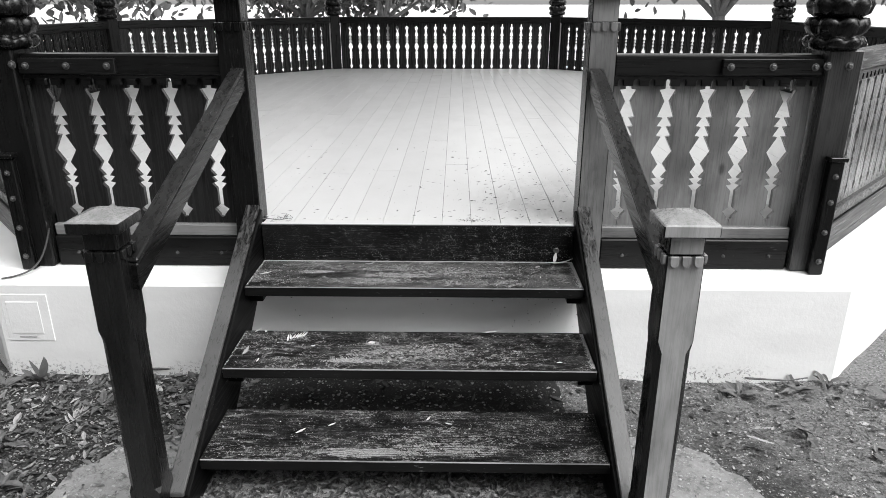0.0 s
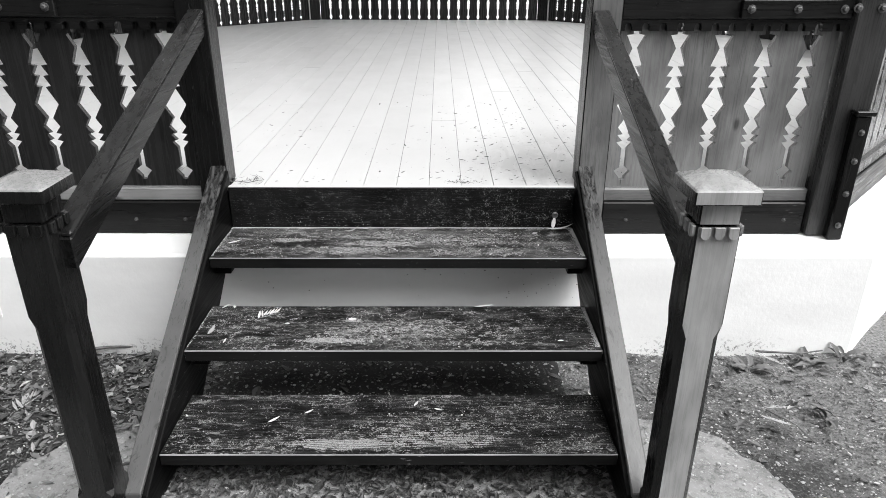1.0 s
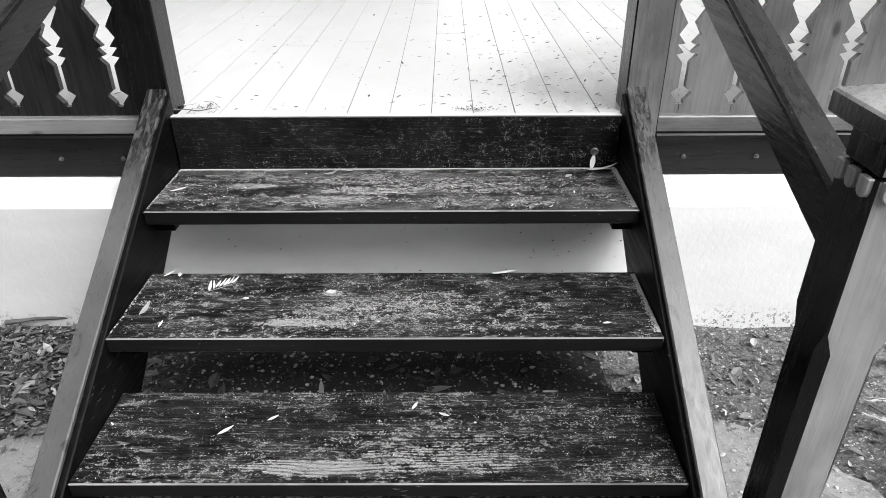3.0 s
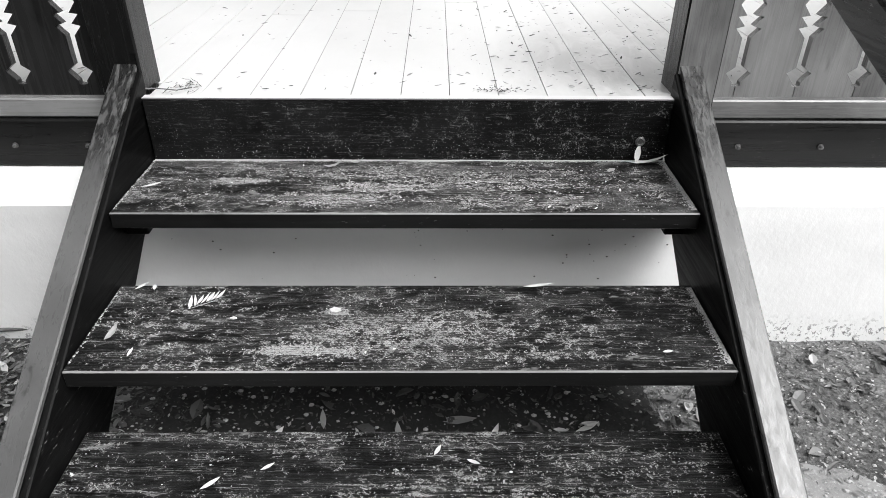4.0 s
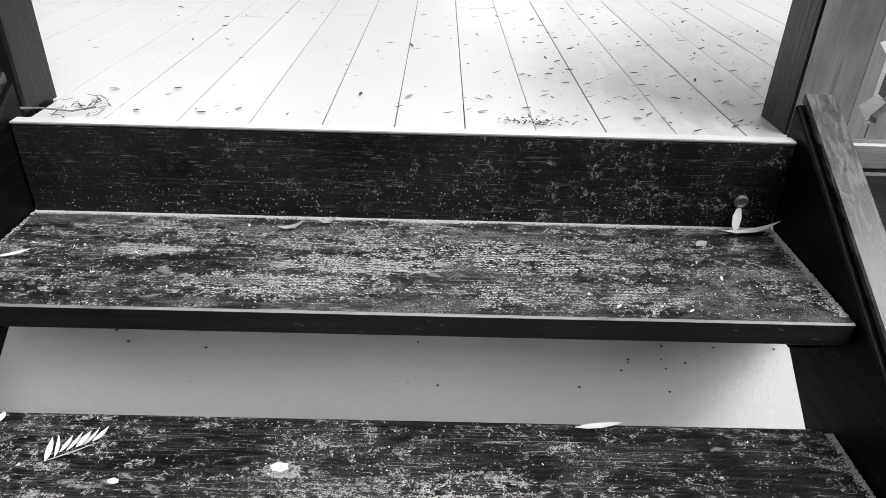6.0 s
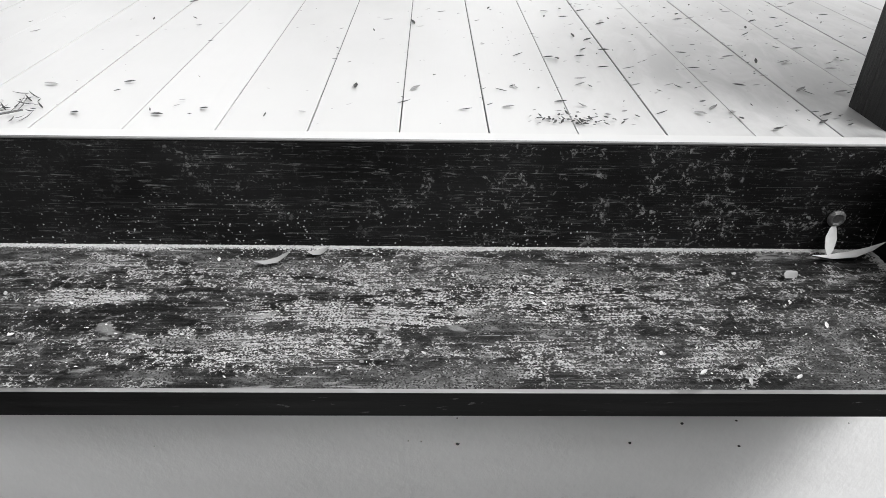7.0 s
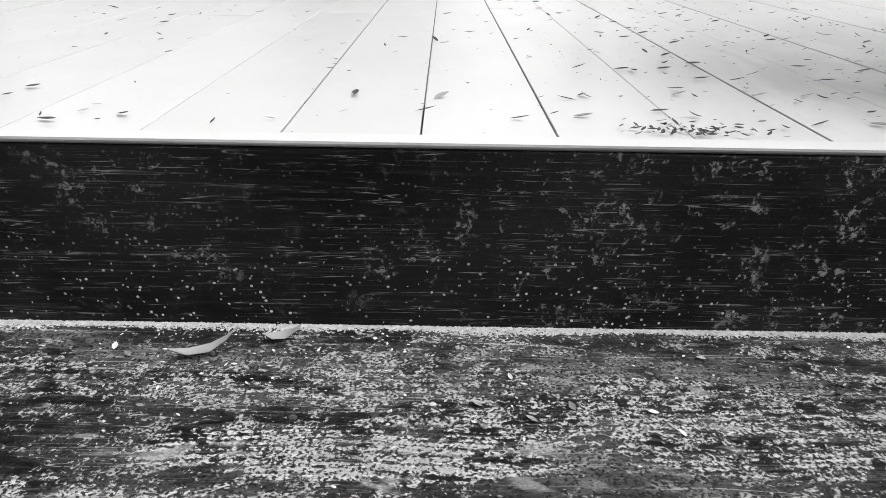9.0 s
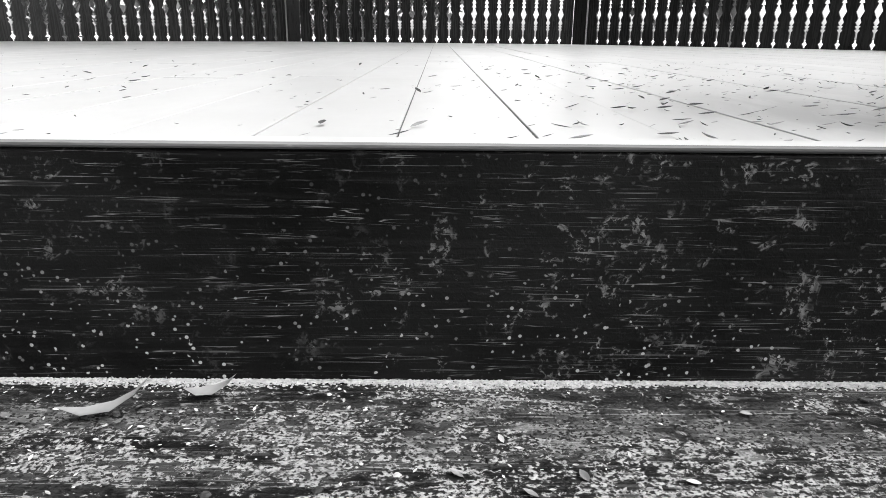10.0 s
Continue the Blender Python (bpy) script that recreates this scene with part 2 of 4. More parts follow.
def dirt(name):
    """Trodden dirt: dark humus and paler sandy patches, grit of several sizes."""
    t = Net(name, 0.9, 0.2)
    broad = t.noise(1.1, 5, 0.6)
    mid = t.noise(9, 6, 0.7, (1, 1, 1), 0.4)
    fine = t.noise(85, 5, 0.75)
    grit = t.voronoi(75)
    sep = t.n.new("ShaderNodeSeparateXYZ")
    t.l.new(t.obj, sep.inputs[0])
    sandy = t.step(t.math("ADD", t.math("MULTIPLY", sep.outputs["X"], 0.25), t.math("ADD", broad, t.math("MULTIPLY", mid, 0.45))), 0.82, 1.12)
    tone = t.mix(sandy, 0.04, 0.16)
    tone = t.mix(t.step(mid, 0.54, 0.66, 0, 0.65), tone, 0.035)
    tone = t.mix(t.step(fine, 0.53, 0.62, 0, 0.6), tone, t.mix(sandy, 0.14, 0.32))
    tone = t.mix(t.step(fine, 0.48, 0.38, 0, 0.8), tone, 0.025)
    tone = t.mix(t.math("MULTIPLY", t.step(grit, 0.24, 0.15), t.step(mid, 0.45, 0.6)), tone, 0.50)
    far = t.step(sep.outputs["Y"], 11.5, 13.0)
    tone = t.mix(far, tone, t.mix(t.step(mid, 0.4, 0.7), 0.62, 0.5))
    return t.finish(tone, 0.9, t.math("ADD", t.math("MULTIPLY", mid, 0.5), t.math("MULTIPLY", fine, 0.8)), 0.010, 0.9)


def concrete(name):
    t = Net(name, 0.85, 0.25)
    broad = t.noise(3, 5, 0.6)
    fine = t.noise(120, 4, 0.7)
    pits = t.voronoi(60)
    grit = t.noise(38, 6, 0.75)
    tone = t.mix(t.step(broad, 0.3, 0.7), 0.16, 0.30)
    tone = t.mix(t.step(grit, 0.50, 0.62, 0, 0.6), tone, 0.08)
    tone = t.mix(t.step(fine, 0.5, 0.7, 0, 0.6), tone, 0.36)
    tone = t.mix(t.math("MULTIPLY", t.step(pits, 0.2, 0.1), t.step(broad, 0.5, 0.6)), tone, 0.1)
    return t.finish(tone, 0.85, t.math("ADD", fine, broad), 0.003, 0.7)


def leafy(name, lo, hi, rough=0.6):
    """Leaves, each of its own tone."""
    t = Net(name, rough, 0.4)
    g = t.n.new("ShaderNodeNewGeometry")
    n = t.noise(80, 3, 0.6)
    tone = t.mix(g.outputs["Random Per Island"], lo, hi)
    tone = t.mix(t.step(n, 0.45, 0.7, 0, 0.4), tone, hi)
    return t.finish(tone, rough, n, 0.001, 0.5)


def plain(name, base, rough, metal=0.0, scale=40):
    t = Net(name, rough)
    t.b.inputs["Metallic"].default_value = metal
    n = t.noise(scale, 4, 0.6)
    return t.finish(t.mix(t.step(n, 0.3, 0.7), base * 0.75, base * 1.25), t.step(n, 0.3, 0.7, rough * 0.85, min(1, rough * 1.2)), n, 0.001, 0.3)


M_X = dark_paint("dark_paint_x", 0)
M_Y = dark_paint("dark_paint_y", 1)
M_Z = dark_paint("dark_paint_z", 2)
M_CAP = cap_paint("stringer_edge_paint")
# Paler copies for faces turned to the light, painted into the tone.
M_LITPAINT = lit_thin_paint("lit_thin_paint", 2, 0.14)
M_LITPOST = lit_thin_paint("lit_post_paint", 2, 0.23)
M_HALFLIT = lit_thin_paint("half_lit_paint", 2, 0.007, 0.35)
M_DIMLIT = lit_thin_paint("dim_lit_paint", 2, 0.03)
M_SHEEN = lit_thin_paint("painted_sheen", 2, 0.16, 0.9)
M_GRIP = dark_paint("grip_paint", 1, 0.010, 1.0, 0.28, 0.3)
M_LEDGE = lit_thin_paint("lit_ledge_paint", 0, 0.16)
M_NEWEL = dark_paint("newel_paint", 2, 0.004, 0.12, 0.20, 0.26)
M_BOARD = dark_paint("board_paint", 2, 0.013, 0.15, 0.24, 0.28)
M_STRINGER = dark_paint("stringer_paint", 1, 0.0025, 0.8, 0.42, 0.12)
M_TREAD = [
    tread_paint("tread_paint_low", [(-0.13, -0.845, 0.20, 0.035, 1.15), (0.14, -0.825, 0.28, 0.05, 0.85), (0.12, -0.77, 0.36, 0.09, 0.5), (0.40, -0.72, 0.22, 0.10, 0.35)], 0.0045, -0.006, 0.5, 1.05, 0.02, 34.0, 0.08),
    tread_paint("tread_paint_mid", [(-0.02, -0.49, 0.34, 0.10, 0.8), (-0.20, -0.55, 0.16, 0.022, 1.1), (0.10, -0.56, 0.45, 0.03, 0.6), (-0.145, -0.42, 0.035, 0.02, 1.2)], 0.006, -0.001, 0.25, 1.05, 0.03, 46.0, 0.12),
    tread_paint("tread_paint_high", [(-0.07, -0.16, 0.22, 0.035, 0.95), (-0.41, -0.125, 0.10, 0.022, 1.05), (-0.18, -0.22, 0.24, 0.05, 0.8), (0.20, -0.14, 0.30, 0.06, 0.7), (0.0, -0.08, 0.55, 0.06, 0.55), (0.25, -0.23, 0.35, 0.05, 0.7)], 0.010, 0.005, 0.35, 1.05, 0.065, 46.0)]
M_RISER = riser_paint("riser_paint")
M_NOSE = dark_paint("tread_front_paint", 0, 0.006, 0.5, 0.5, 0.15)
M_ARRIS = dark_paint("worn_arris", 0, 0.17, 0.9, 0.6, 0.3)
M_FLOOR = floor_paint("floor_paint")
M_SEAM = plain("seam_dirt", 0.10, 0.9, 0, 45)
M_SILLTOP = floor_paint("threshold_top_paint", 0)
M_SILL = dark_paint("threshold_paint", 0, 0.12, 1.0, 0.5, 0.3)
M_PLASTER = plaster("limewash")
M_DIRT = dirt("dirt")
M_CONC = concrete("concrete")
M_LITTER = leafy("dry_litter", 0.010, 0.17)
M_PALE = leafy("pale_leaf", 0.35, 0.6)
M_LEAF = leafy("dry_leaf", 0.16, 0.3)
# Litter tone darkened to stand in for shade round the stairs.
M_SHADE = leafy("shade_crumbs", 0.006, 0.07)
M_STRAW = leafy("straw", 0.12, 0.40)
M_GREEN = leafy("living_leaf", 0.05, 0.14)
M_CROWN = leafy("crown_leaf", 0.03, 0.11)
M_BARK = plain("bark", 0.10, 0.9, 0, 25)
M_BOLT = plain("bolt_iron", 0.10, 0.45, 0.6, 200)
M_STONE = plain("pebble", 0.32, 0.8, 0, 90)
M_WIRE = plain("cable", 0.06, 0.5)
M_ROOF = plain("roof_boards", 0.6, 0.7)


# ---- building helpers ----
def part(name, bm, material, parent=None, label="", smooth=False):
    me = bpy.data.meshes.new(name)
    bmesh.ops.recalc_face_normals(bm, faces=bm.faces)
    bm.to_mesh(me)
    bm.free()
    me.materials.append(material)
    if smooth:
        for p in me.polygons:
            p.use_smooth = True
    ob = new(name, me)
    if parent is not None:
        ob.parent = parent
    return tagged(ob, label)


def again(ob, name, m, parent=None):
    """One more piece on the same mesh."""
    o = new(name, ob.data)
    o.parent = ob.parent if parent is None else parent
    o.matrix_basis = m
    return o


def thing(name, m, label, category, group="", kind=""):
    ob = new(name)
    ob.empty_display_size = 0.1
    ob.matrix_world = m
    return tagged(ob, label, category, group, kind)


def add_box(bm, x0, x1, y0, y1, z0, z1, bevel=0.0, segs=1):
    m = Matrix.Translation(((x0 + x1) / 2, (y0 + y1) / 2, (z0 + z1) / 2)) @ Matrix.Diagonal((x1 - x0, y1 - y0, z1 - z0, 1))
    made = bmesh.ops.create_cube(bm, size=1, matrix=m)
    if bevel:
        edges = list({e for v in made["verts"] for e in v.link_edges})
        bmesh.ops.bevel(bm, geom=edges, offset=bevel, segments=segs, affect="EDGES", clamp_overlap=True)
    return bm


def box(*a, **k):
    return add_box(bmesh.new(), *a, **k)


def prism(points, axis, a, b, bevel=0.0):
    """A flat outline pushed from a to b along an axis (0, 1 or 2)."""
    bm = bmesh.new()

    def at(p, c):
        q = list(p)
        q.insert(axis, c)
        return q
    lo = [bm.verts.new(at(p, a)) for p in points]
    hi = [bm.verts.new(at(p, b)) for p in points]
    n = len(points)
    bm.faces.new(lo)
    bm.faces.new(hi[::-1])
    for k in range(n):
        bm.faces.new((lo[k], hi[k], hi[(k + 1) % n], lo[(k + 1) % n]))
    bmesh.ops.recalc_face_normals(bm, faces=bm.faces)
    if bevel:
        bmesh.ops.bevel(bm, geom=list(bm.edges), offset=bevel, segments=1, affect="EDGES", clamp_overlap=True)
    return bm


def lathe(rings, sides=12, lobes=0.0, turn=0.0):
    """Rings of (radius, z), optionally lobed, closed above and below."""
    bm = bmesh.new()
    loops = []
    for r, z in rings:
        loop = []
        for k in range(sides):
            a = 2 * math.pi * k / sides + turn
            rr = r * (1 + (lobes if k % 2 else -lobes))
            loop.append(bm.verts.new((rr * math.cos(a), rr * math.sin(a), z)))
        loops.append(loop)
    for p, q in zip(loops, loops[1:]):
        for k in range(sides):
            bm.faces.new((p[k], p[(k + 1) % sides], q[(k + 1) % sides], q[k]))
    bm.faces.new(loops[0][::-1])
    bm.faces.new(loops[-1])
    return bm


def carved(rings, lobes, depth):
    """Rings of (radius, z) cut into rounded lobes, each course turned by half a lobe."""
    bm = bmesh.new()
    sides = lobes * 6
    loops = []
    for j, (r, z) in enumerate(rings):
        loop = []
        for k in range(sides):
            a = 2 * math.pi * k / sides
            f = abs(math.sin(lobes * a / 2 + (math.pi / 2 if j > len(rings) // 2 else 0)))
            rr = r * (1 - depth * (1 - f ** 0.5) * 1.6)
            loop.append(bm.verts.new((rr * math.cos(a), rr * math.sin(a), z + 0.012 * (f - 0.5) * (0 < j < len(rings) - 1))))
        loops.append(loop)
    for p, q in zip(loops, loops[1:]):
        for k in range(sides):
            bm.faces.new((p[k], p[(k + 1) % sides], q[(k + 1) % sides], q[k]))
    bm.faces.new(loops[0][::-1])
    bm.faces.new(loops[-1])
    return bm


def heap(name, verts, faces, material, parent=None):
    me = bpy.data.meshes.new(name)
    me.from_pydata(verts, [], faces)
    me.materials.append(material)
    ob = new(name, me)
    if parent is not None:
        ob.parent = parent
    return ob


def leaf_into(verts, faces, rng, place, length, width, yaw, tilt, curl):
    """One pointed, folded, curled leaf of eight faces."""
    rows = ((0.0, 0.05), (0.25, 0.8), (0.55, 1.0), (0.8, 0.6), (1.0, 0.03))
    rot = Euler((rng.uniform(-0.5, 0.5) * tilt, -tilt * rng.random(), yaw)).to_matrix()
    base = len(verts)
    for u, w in rows:
        lift = curl * length * (u - 0.4) ** 2
        for side in (-1, 0, 1):
            v = Vector(((u - 0.5) * length, side * w * width / 2, lift + abs(side) * 0.2 * width * w))
            verts.append(tuple(Vector(place) + rot @ v))
    for k in range(len(rows) - 1):
        for side in (0, 1):
            a = base + 3 * k + side
            faces.append((a, a + 1, a + 4, a + 3))


def stone_into(verts, faces, rng, place, r):
    base = len(verts)
    yaw = rng.uniform(0, 6.28)
    for z, w in ((-0.2, 0.7), (0.25, 1.0), (0.7, 0.55)):
        for k in range(6):
            a = yaw + k * math.pi / 3
            q = r * w * rng.uniform(0.75, 1.2)
            verts.append((place[0] + q * math.cos(a) * 1.2, place[1] + q * math.sin(a), place[2] + z * r))
    for row in (0, 6):
        for k in range(6):
            faces.append((base + row + k, base + row + (k + 1) % 6, base + row + 6 + (k + 1) % 6, base + row + 6 + k))
    faces.append(tuple(base + 12 + k for k in range(6)))


# ---- the plan ----
R = 3.0                    # front of the top riser
FLOOR = 0.648
TOP = 1.345                # top of the railings
BACK = R + 7.25
V = [(1.66, R + 0.17), (3.68, R + 2.29), (3.68, R + 5.12), (1.55, BACK), (-1.55, BACK), (-3.68, R + 5.12), (-3.68, R + 2.29), (-1.66, R + 0.17)]


# ---- ground ----
def build_ground():
    bm = bmesh.new()
    xs = [-400, -60, -15, -6] + [-3.2 + 0.1 * k for k in range(65)] + [6, 15, 60, 400]
    ys = [-400, -60, -10, -3] + [-0.5 + 0.1 * k for k in range(46)] + [6, 12, 20, 60, 400]
    grid = [[bm.verts.new((x, y, 0.0 if max(abs(x), abs(y - 2)) > 3.3 else 0.03 * noise.noise((x * 1.3, y * 1.3, 0)) + 0.012 * noise.noise((x * 6, y * 6, 3)))) for x in xs] for y in ys]
    for j in range(len(ys) - 1):
        for i in range(len(xs) - 1):
            bm.faces.new((grid[j][i], grid[j][i + 1], grid[j + 1][i + 1], grid[j + 1][i]))
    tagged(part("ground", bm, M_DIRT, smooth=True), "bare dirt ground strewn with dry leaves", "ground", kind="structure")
    rng = random.Random(5)
    pts = []
    for k in range(72):
        a = 2 * math.pi * (k + 0.5) / 72
        q = 1 + rng.uniform(-0.012, 0.012)
        c, d = math.cos(a), math.sin(a)
        pts.append((1.19 * q * math.copysign(abs(c) ** 0.4, c), 1.50 + 1.0 * q * math.copysign(abs(d) ** 0.4, d)))
    tagged(part("concrete_pad", prism(pts, 2, -0.1, 0.028, 0.006), M_CONC), "rounded grey concrete pad under the stairs, gritty", "pad", kind="structure")


build_ground()


# ---- plinth and floor ----
def build_plinth():
    f, s, d = R - 0.09, 1.80, 2.13
    pts = [(s, f), (s + d, f + d), (s + d, f + d + 3.0), (s, BACK + 0.3), (-s, BACK + 0.3), (-s - d, f + d + 3.0), (-s - d, f + d), (-s, f)]
    ob = part("plinth", prism(pts, 2, -0.15, 0.435, 0.012), M_PLASTER)
    tagged(ob, "white limewashed octagonal plinth with damp chips near the ground", "plinth", kind="structure")
    p = part("access_panel", box(-1.765, -1.565, f - 0.003, f + 0.01, 0.165, 0.383, bevel=0.002), M_PLASTER, ob)
    part("panel_lid", box(-1.745, -1.605, f - 0.006, f - 0.003, 0.20, 0.350, bevel=0.002), M_PLASTER, p)
    part("panel_slot", box(-1.715, -1.64, f - 0.005, f - 0.003, 0.182, 0.187), M_STONE, p)
    deck = [(x * 0.995, y + 0.012) if y < R + 1 else (x * 0.995, y) for x, y in V]
    tagged(part("floor_base", prism(deck, 2, 0.42, FLOOR - 0.026), M_Y), "dark timber deck under the floor planks", "floor", kind="structure")


build_plinth()


# ---- staircase ----
def build_stairs():
    st = thing("staircase", pose(0, R, 0), "worn dark-painted wooden staircase with three open treads", "staircase")
    fronts, backs, tops = (-0.89, -0.612, -0.287), (-0.603, -0.318, -0.004), (0.17, 0.34, 0.51)
    for k in range(3):
        bm = box(-0.654, 0.654, fronts[k], backs[k], tops[k] - 0.04, tops[k], bevel=0.003, segs=1)
        tr = part("tread", bm, M_TREAD[k], st, ("worn tread with bare ringed grain", "gritty dark tread with leaf bits", "scuffed dark tread with pale flecks")[k])
        tr.data.materials.append(M_ARRIS)
        tr.data.materials.append(M_NOSE)
        for p in tr.data.polygons:
            if -0.97 < p.normal.y < -0.2 and p.normal.z > 0.2:
                p.material_index = 1
            elif p.normal.y < -0.9:
                p.material_index = 2
    part("riser_board", box(-0.651, 0.651, 0.0, 0.022, 0.475, 0.6675, bevel=0.002), M_RISER, st, "black scuffed riser board")
    bm = box(-0.651, 0.651, -0.0015, 0.024, 0.668, 0.6725, bevel=0.0015, segs=1)
    add_box(bm, -0.651, 0.651, 0.0225, 0.0295, 0.640, 0.667)
    sill = part("threshold", bm, M_SILLTOP, st, "pale threshold board with worn front edge")
    hook = lathe([(0.012, 0), (0.013, 0.003), (0.009, 0.006), (0.006, 0.004)], 12)
    bmesh.ops.transform(hook, matrix=Matrix.Translation((0.583, -0.0005, 0.562)) @ Matrix.Rotation(math.pi / 2, 4, "X"), verts=hook.verts)
    part("hook", hook, M_BOLT, st, "small round iron stud")
    sill = sill.data
    for m in (M_SILL, M_ARRIS):
        sill.materials.append(m)
    for p in sill.polygons:
        p.material_index = 1 if p.normal.y < -0.75 else (2 if p.normal.y < -0.2 else 0)
    slope = 0.585

    def line(y, up=0.0):
        return 0.525 + slope * (y + 0.287) + up
    for s in (-1, 1):
        y0, y1 = -0.992, 0.050
        pts = [(y0, 0.03), (y0, line(y0) + 0.0), (y1, line(y1)), (y1, line(y1) - 0.17), (-0.1, 0.40), (-0.62, 0.03)]
        a, b = sorted((s * 0.656, s * 0.706))
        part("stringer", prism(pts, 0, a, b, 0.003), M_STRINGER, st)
        pts = [(y0 - 0.01, line(y0) + 0.001), (y0 - 0.01, line(y0) + 0.018), (y1 + 0.004, line(y1) + 0.018), (y1 + 0.004, line(y1) + 0.001)]
        a, b = sorted((s * 0.667, s * 0.722))
        part("stringer_cap", prism(pts, 0, a, b, 0.003), M_CAP, st, "smooth cap strip, sky sheen put into its grey")
        a, b = sorted((s * 0.60, s * 0.655))
        for k in range(3):
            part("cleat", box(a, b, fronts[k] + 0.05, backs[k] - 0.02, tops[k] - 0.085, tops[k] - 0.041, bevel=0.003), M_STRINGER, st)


build_stairs()


# ---- posts with toothed collars ----
def build_post(name, x, y, z0, w, z_collar, z_block, z_top, label, group, over=0.022, flare=True, front=None):
    """Square shaft with stopped chamfers, round-ended teeth, a block and a pyramid cap."""
    t = thing(name, pose(x, y, 0), label, "post", group)
    h = w / 2
    zk = z0 + (z_collar - z0) * 0.74
    c = w * 0.17 if flare else 0.004

    def ring(z, k):
        return [(-h + k, -h, z), (h - k, -h, z), (h, -h + k, z), (h, h - k, z), (h - k, h, z), (-h + k, h, z), (-h, h - k, z), (-h, -h + k, z)]
    bm = bmesh.new()
    levels = [ring(z0, 0.003), ring(z0 + 0.155, 0.003), ring(z0 + 0.170, c), ring(zk - 0.025, c), ring(zk + 0.010, 0.003), ring(z_collar, 0.003)]
    loops = [[bm.verts.new(p) for p in lv] for lv in levels]
    for p, q in zip(loops, loops[1:]):
        for k in range(8):
            bm.faces.new((p[k], p[(k + 1) % 8], q[(k + 1) % 8], q[k]))
    bm.faces.new(loops[0][::-1])
    bm.faces.new(loops[-1])
    part("shaft", bm, M_NEWEL, t)
    tw, th = w * 0.23, w * 0.30
    pts = [(-tw / 2, 0)] + [(tw / 2 * math.cos(a), -th + tw / 2 + tw / 2 * math.sin(a)) for a in [math.pi + k * math.pi / 6 for k in range(7)]] + [(tw / 2, 0)]
    tooth = None
    for side in range(4):
        for k in (-1, 0, 1):
            m = Matrix.Rotation(side * math.pi / 2, 4, "Z") @ Matrix.Translation((k * w * 0.315, -h - 0.005, z_collar + 0.001))
            if tooth is None:
                tooth = part("tooth", prism(pts, 1, -0.003, 0.006, 0.0012), front or M_NEWEL, t)
                tooth.matrix_basis = m
            else:
                again(tooth, "tooth", m)
    q = h * 0.93
    part("neck_block", box(-q, q, -q, q, z_collar + 0.002, z_block, bevel=0.003), M_NEWEL, t)
    o = h + over
    bm = bmesh.new()
    zt = z_block + (z_top - z_block) * 0.62
    i = h * 0.38
    lv = [[(-o, -o, z_block + 0.001), (o, -o, z_block + 0.001), (o, o, z_block + 0.001), (-o, o, z_block + 0.001)],
          [(-o, -o, zt), (o, -o, zt), (o, o, zt), (-o, o, zt)],
          [(-i, -i, z_top), (i, -i, z_top), (i, i, z_top), (-i, i, z_top)]]
    loops = [[bm.verts.new(p) for p in r] for r in lv]
    for p, r in zip(loops, loops[1:]):
        for k in range(4):
            bm.faces.new((p[k], p[(k + 1) % 4], r[(k + 1) % 4], r[k]))
    bm.faces.new(loops[0][::-1])
    bm.faces.new(loops[-1])
    bmesh.ops.recalc_face_normals(bm, faces=bm.faces)
    bmesh.ops.bevel(bm, geom=list(bm.edges), offset=0.003, segments=1, affect="EDGES")
    part("cap", bm, M_NEWEL, t, "flat-topped pyramid cap")
    if front is not None:      # front faces and cap tops paler: light put into the colour
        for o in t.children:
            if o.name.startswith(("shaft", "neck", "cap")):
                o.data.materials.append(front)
                o.data.materials.append(M_LITPOST)
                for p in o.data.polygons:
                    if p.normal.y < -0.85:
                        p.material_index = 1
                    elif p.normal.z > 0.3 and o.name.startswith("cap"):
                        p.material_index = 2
    return t


# right fronts take the lit paints, the left newel a dimmer one
for s in (-1, 1):
    nx, ny, nz = ((-0.755, -1.010, 0.936), (0.724, -1.070, 0.957))[s > 0]
    build_post("newel_post", nx, R + ny, 0.02, 0.093, nz, nz + 0.053, nz + 0.106, "dark glossy wooden newel post with pyramid cap at the stair foot", "newel posts", front=M_LITPOST if s > 0 else M_HALFLIT)
    build_post("gate_post", s * 0.735, R + 0.155, 0.44, 0.11, 1.465, 1.555, 1.64, "tall dark wooden post with toothed collar beside the opening", "gate posts", flare=False, front=M_LITPAINT if s > 0 else None)


def build_handrail(s):
    t = thing("handrail", pose(s * 0.715, R, 0), "sloping dark wooden handrail with worn top edge", "handrail", "stair handrails")
    pts = [(0.098, 1.281), (0.098, 1.212), (-1.005 - 0.02 * (s > 0), 0.806), (-1.005 - 0.02 * (s > 0), 0.884)]
    part("rail", prism(pts, 0, -0.026, 0.026, 0.004), dark_paint("handrail_paint", 1, 0.004, 0.4, 0.24, 0.26) if s < 0 else bpy.data.materials["handrail_paint"], t)
    pts = [(0.098, 1.282), (0.098, 1.296), (-1.005 - 0.02 * (s > 0), 0.899), (-1.005 - 0.02 * (s > 0), 0.885)]
    part("grip_strip", prism(pts, 0, -0.028, 0.028, 0.005), M_GRIP, t, "worn rounded top strip")


build_handrail(-1)
build_handrail(1)


